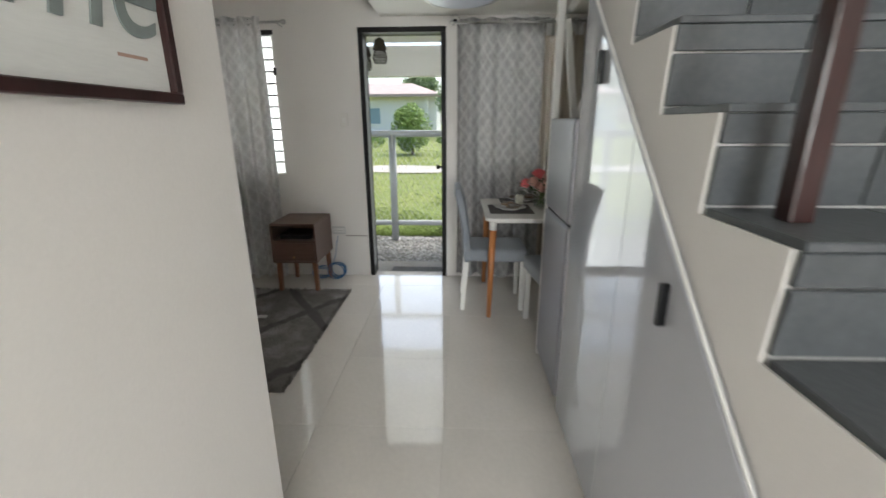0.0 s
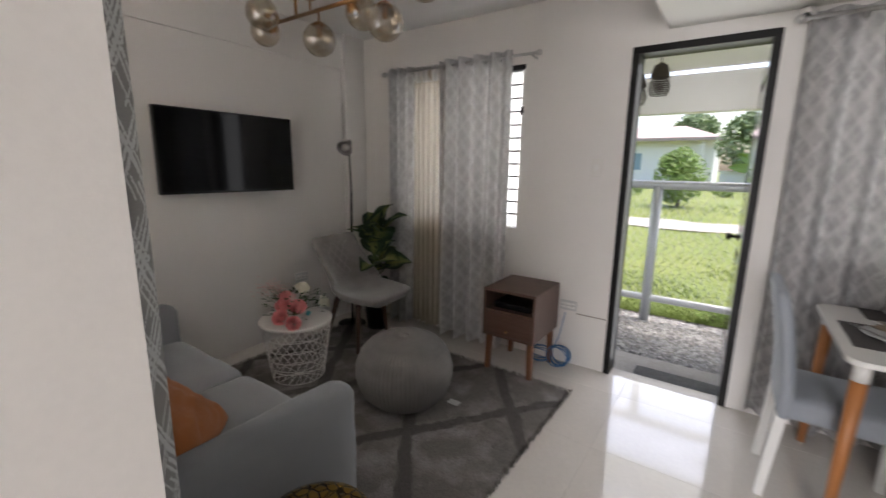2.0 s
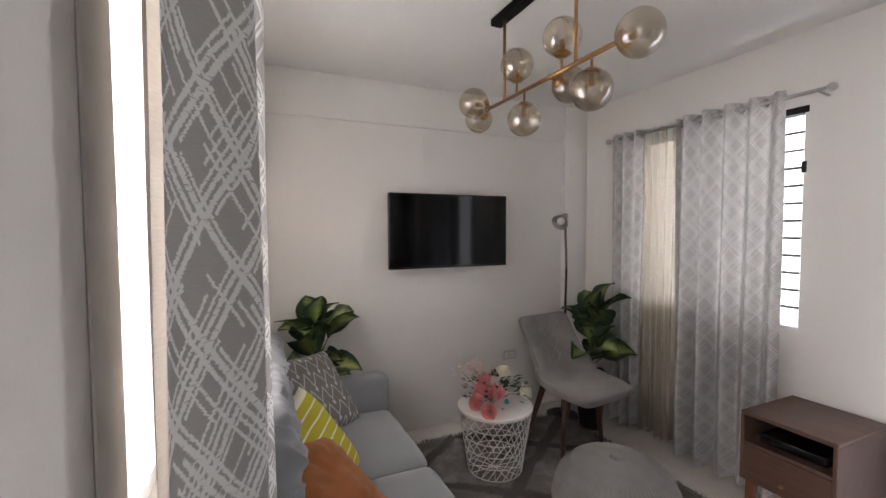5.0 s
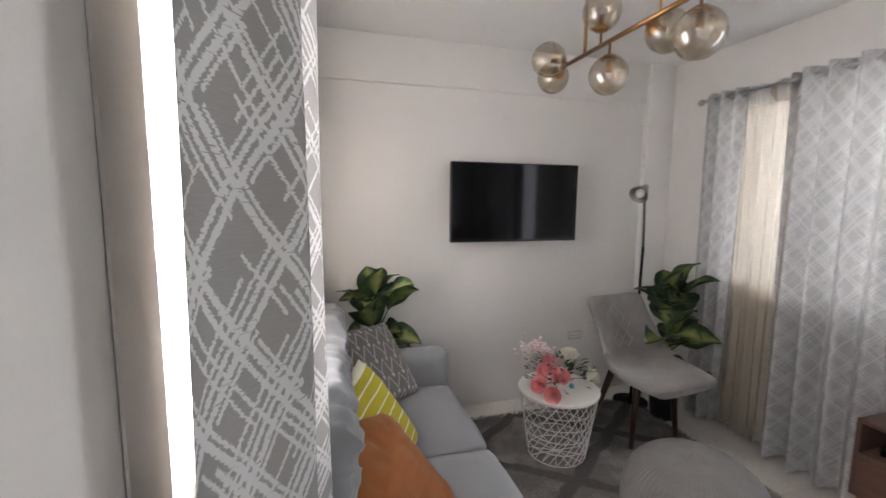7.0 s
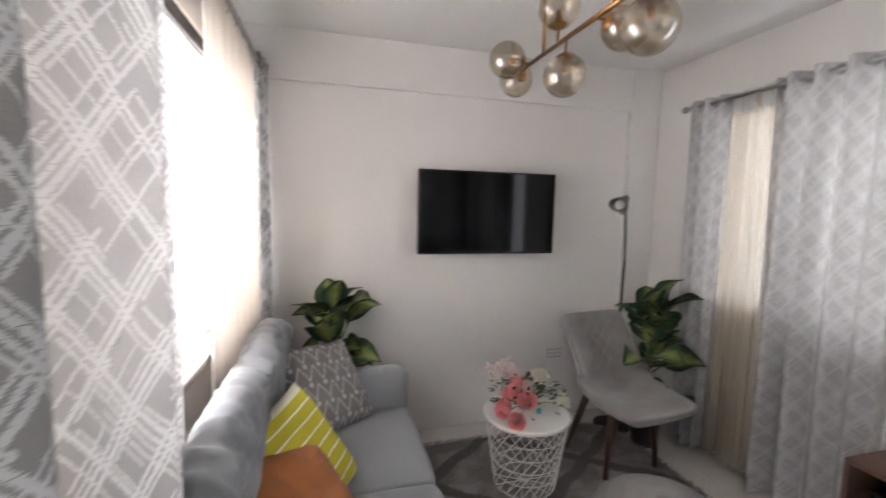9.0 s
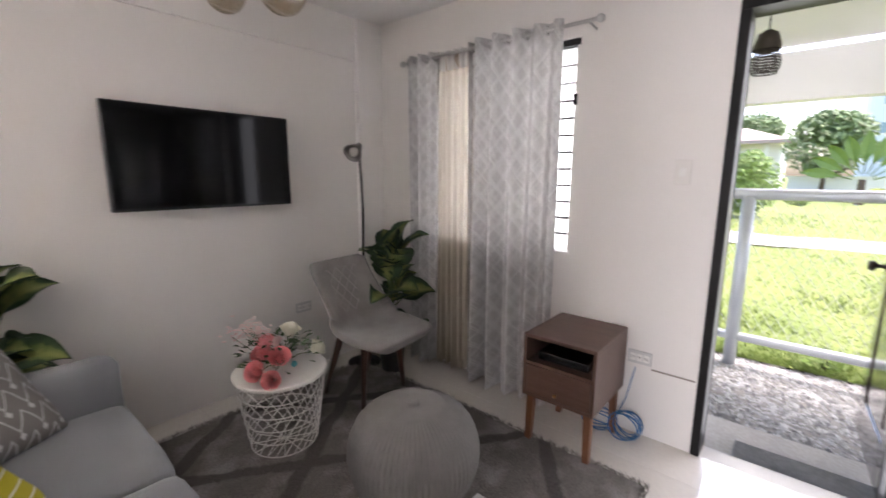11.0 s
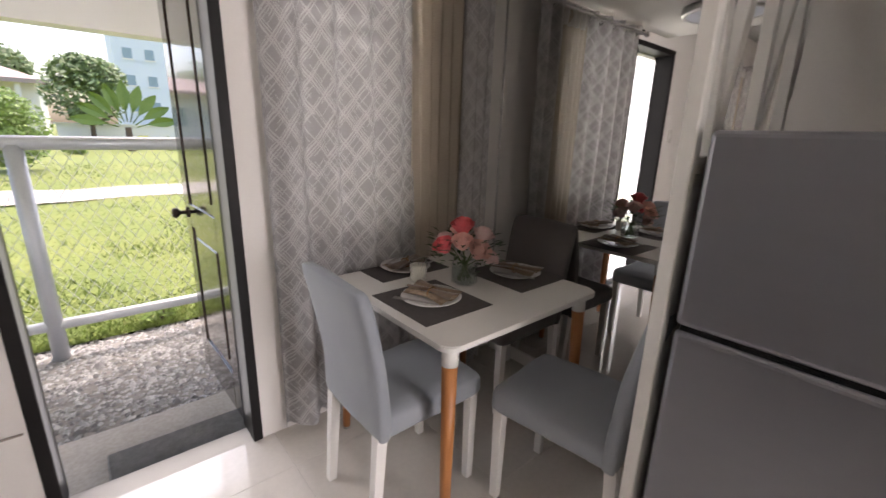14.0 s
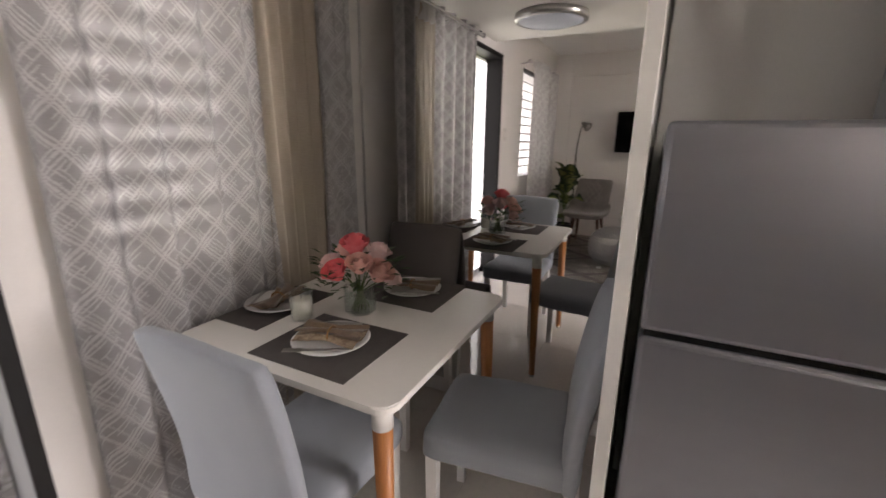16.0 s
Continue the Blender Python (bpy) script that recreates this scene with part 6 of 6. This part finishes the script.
def arrangement(t, blooms, root, leaves, seed, spread):
    rr = random.Random(seed)
    for i, (x, y, z, r, mt) in enumerate(blooms):
        c = Vector((x, y, z))
        ax = (c - Vector(root)).normalized() + Vector((0, 0, 0.4))
        b = part("rose", rose(bmesh.new(), c, r, ax, seed + i), mt, t, smooth=True)
        part("stem", tube([root, tuple((Vector(root) + c) / 2 + Vector((0, 0, 0.01))), tuple(c - ax.normalized() * r * 0.5)], 0.0022, 5), STEM, b)
    bm = bmesh.new()
    for _ in range(leaves):
        a = rr.uniform(0, 6.28)
        k = rr.random() ** 0.6
        p = Vector(root) + Vector((spread[0] * k * math.cos(a), spread[1] * k * math.sin(a), rr.uniform(0.01, spread[2])))
        d = Vector((math.cos(a), math.sin(a), rr.uniform(-0.2, 0.7)))
        small_leaf(bm, p, d, rr.uniform(0.03, 0.055), rr.uniform(0.008, 0.014))
    part("foliage", bm, FOL, t)


fa = thing("flower_arrangement", pose(-0.165, 3.842, 0.414), "coral and ivory silk roses lying on the side table", "flowers")
arrangement(fa, ((0.02, -0.10, 0.115, 0.056, CORAL), (0.085, -0.045, 0.095, 0.060, CORAL), (0.085, -0.165, 0.065, 0.056, CORAL), (0.15, -0.125, 0.030, 0.050, CORAL), (-0.03, -0.05, 0.15, 0.048, CORAL),
                 (-0.02, 0.075, 0.175, 0.060, IVORY), (0.075, 0.165, 0.075, 0.054, IVORY), (-0.06, 0.01, 0.12, 0.042, PALEPINK)), (0.0, 0.0, 0.02), 130, 480, (0.14, 0.19, 0.15))
rr = random.Random(8)
for k in range(9):
    e = (rr.uniform(-0.12, -0.02), rr.uniform(-0.2, -0.04), rr.uniform(0.17, 0.23))
    sp_ = part("spray", tube([(0, 0, 0.02), (e[0] * 0.6, e[1] * 0.6, 0.12), e], 0.0015, 5), STEM, fa)
    bm = bmesh.new()
    for q in range(16):
        p = Vector(e) + Vector((rr.gauss(0, 0.022), rr.gauss(0, 0.022), rr.gauss(0, 0.022)))
        for w in range(4):
            small_leaf(bm, p, (math.cos(w * 1.57 + q), math.sin(w * 1.57 + q), 0.3), 0.012, 0.005)
    part("blossom", bm, PALEPINK, sp_)
bl_ = bmesh.new()
bmesh.ops.create_icosphere(bl_, subdivisions=2, radius=0.016)
part("berry", bl_, TEAL, fa, "small teal ball", True, pose(0.10, 0.02, 0.045))

# ---- table settings ----
MATC = material("grey_brown_placemat", (0.105, 0.09, 0.085), 0.9, vary=0.25, scale=40, fine=500, bump=0.4)
PORC = material("white_porcelain", (0.80, 0.79, 0.77), 0.15, vary=0.02)
NAP = material("gold_brown_napkin", (0.20, 0.12, 0.06), 0.5, second=(0.09, 0.05, 0.028), scale=18, fine=160, sheen=0.4)
NAPW = material("cream_napkin", (0.46, 0.36, 0.25), 0.8, second=(0.14, 0.08, 0.045), scale=34, fine=160)
STEEL = material("dull_cutlery_steel", (0.42, 0.40, 0.385), 0.3, metal=1.0)
TZ = 0.752


def setting_at(x, y, turn_, w=0.345, d=0.315):
    pm_ = thing("placemat", pose(x, y, TZ, 0, 0, turn_), "dark grey-brown woven placemat on the dining table", "placemat", "place settings")
    part("weave", box(-w / 2, w / 2, -d / 2, d / 2, 0, 0.002), MATC, pm_)
    pl = thing("plate", pose(x, y, TZ + 0.0022, 0, 0, turn_), "white porcelain dinner plate on a placemat", "plate", "place settings")
    part("dish", lathe([(0, 0.004), (0.070, 0.004), (0.078, 0.006), (0.112, 0.017), (0.116, 0.019), (0.114, 0.021), (0.078, 0.010), (0.068, 0.008), (0, 0.008)], 40), PORC, pl, smooth=True)
    part("foot_ring", lathe([(0.060, 0), (0.066, 0), (0.066, 0.005), (0.060, 0.005)], 32), PORC, pl)
    nk = thing("napkin", pose(x, y, TZ + 0.012, 0, 0, turn_ + 14), "gold-brown folded napkin tied on a plate", "napkin", "place settings")
    for s, mt, (za, zb) in ((-1, NAP, (0.002, 0.026)), (1, NAPW, (0.004, 0.022)), (-1, NAP, (0.016, 0.036))):
        bm = bmesh.new()
        g_ = []
        for i in range(10):
            u = i / 9
            wd = 0.016 + 0.040 * abs(u - 0.5) * 2 * (0.8 if s < 0 else 1.1)
            row = []
            for j in range(9):
                v = 2 * j / 8 - 1
                row.append(bm.verts.new((-0.10 + 0.2 * u, v * wd + 0.012 * s, za + (zb - za) * (0.35 + 0.65 * abs(math.sin(2.2 * v + 1.5 * u * s + za * 90))))))
            g_.append(row)
        for i in range(9):
            for j in range(8):
                bm.faces.new((g_[i][j], g_[i + 1][j], g_[i + 1][j + 1], g_[i][j + 1]))
        part("fold", bm, mt, nk, smooth=True)
    part("ring", tube([(0.0, 0.026 * math.cos(a), 0.020 + 0.02 * math.sin(a)) for a in (2 * math.pi * k / 18 for k in range(18))], 0.003, 6, closed=True), BRASS, nk)
    m = pose(x, y, TZ + 0.022, 0, 0, turn_) @ pose(0.045, -0.075, 0.004, 0, 0, 24)
    kn = thing("knife", m, "steel table knife lying across a plate", "cutlery", "place settings")
    part("blade", box(0.0, 0.10, -0.007, 0.007, -0.001, 0.001), STEEL, kn)
    part("grip", box(-0.085, 0.0, -0.006, 0.006, -0.003, 0.003, 0.002, 1), STEEL, kn)
    m = pose(x, y, TZ + 0.020, 0, 0, turn_) @ pose(-0.02, 0.082, 0.004, 0, 0, 30)
    fk = thing("fork", m, "steel table fork beside a napkin", "cutlery", "place settings")
    part("handle", box(-0.09, 0.04, -0.004, 0.004, -0.0015, 0.0015), STEEL, fk)
    part("neck", box(0.04, 0.06, -0.010, 0.010, -0.001, 0.001), STEEL, fk)
    for q in range(4):
        part("tine", box(0.06, 0.095, -0.010 + q * 0.0058, -0.0075 + q * 0.0058, -0.001, 0.001), STEEL, fk)


setting_at(2.675, 4.535, 90)
setting_at(2.815, 4.905, 0, 0.37, 0.20)
setting_at(3.175, 4.55, -90)
cn = thing("candle", pose(2.77, 4.745, TZ), "cream candle in a clear glass", "candle")
part("glass", lathe([(0, 0), (0.036, 0), (0.040, 0.095), (0.0375, 0.095), (0.034, 0.006), (0, 0.006)], 28), GLASS, cn, smooth=True)
part("wax", lathe([(0, 0.0065), (0.0335, 0.0065), (0.0365, 0.07), (0.030, 0.073), (0, 0.071)], 28), material("cream_wax", (0.78, 0.72, 0.62), 0.5, vary=0.05), cn, smooth=True)
part("wick", tube([(0, 0, 0.07), (0.002, 0, 0.085)], 0.0012, 5), BLACKPLASTIC, cn)
vs = thing("flower_vase", pose(2.915, 4.61, TZ), "glass vase of coral and peach roses on the dining table", "flower vase")
part("glass", lathe([(0, 0), (0.050, 0), (0.056, 0.006), (0.056, 0.095), (0.053, 0.095), (0.053, 0.008), (0, 0.008)], 32), GLASS, vs, smooth=True)
part("water", lathe([(0.0525, 0.0085), (0.0525, 0.06), (0, 0.06)], 28), plain_glass("water", (0.90, 0.95, 0.92), 1.33), vs)
arrangement(vs, ((-0.03, -0.01, 0.25, 0.056, REDROSE), (-0.075, -0.06, 0.20, 0.050, PINK), (-0.02, -0.10, 0.165, 0.056, PINK), (-0.12, 0.0, 0.18, 0.050, REDROSE), (0.065, -0.035, 0.205, 0.054, PALEPINK),
                 (0.10, 0.025, 0.165, 0.050, PALEPINK), (0.025, 0.065, 0.21, 0.050, PINK), (-0.05, 0.08, 0.18, 0.046, PALEPINK), (0.035, -0.11, 0.13, 0.042, PALEPINK)), (0, 0, 0.07), 150, 380, (0.15, 0.15, 0.14))
bm = bmesh.new()
rr = random.Random(9)
for _ in range(14):
    a = rr.uniform(0, 6.28)
    tube([(0.03 * math.cos(a), 0.03 * math.sin(a), 0.012), (0.012 * math.cos(a + 2), 0.012 * math.sin(a + 2), 0.1)], 0.0025, 5, bm)
part("stem_bundle", bm, STEM, vs)

for o in scene.objects:
    if o.type == "MESH" and o.data.materials and o.data.materials[0] in (GLASS, SMOKE):
        o.visible_shadow = False
vs.children[1].visible_shadow = False

# ---- floor tiles, laid last ----
tile_mesh = {}


def floor_tile(x0, x1, y0, y1):
    key = (round(x1 - x0, 3), round(y1 - y0, 3))
    if key not in tile_mesh:
        o = part("tile", box(0, key[0], 0, key[1], -0.012, 0, 0.0006, 1), TILE, floor)
        tile_mesh[key] = o.data
    else:
        o = new("tile", tile_mesh[key])
        o.parent = floor
    o.location = (x0, y0, 0)
    return o


g = 0.0005
for i in range(-6, 4):
    for j in range(-10, 5):
        xa, xb = max(TX + 0.6 * i + g, WEST), min(TX + 0.6 * (i + 1) - g, EAST)
        ya, yb = max(TY + 0.6 * j + g, -2.5), min(TY + 0.6 * (j + 1) - g, NORTH + 0.005)
        if xb - xa > 0.02 and yb - ya > 0.02:
            floor_tile(xa, xb, ya, yb)
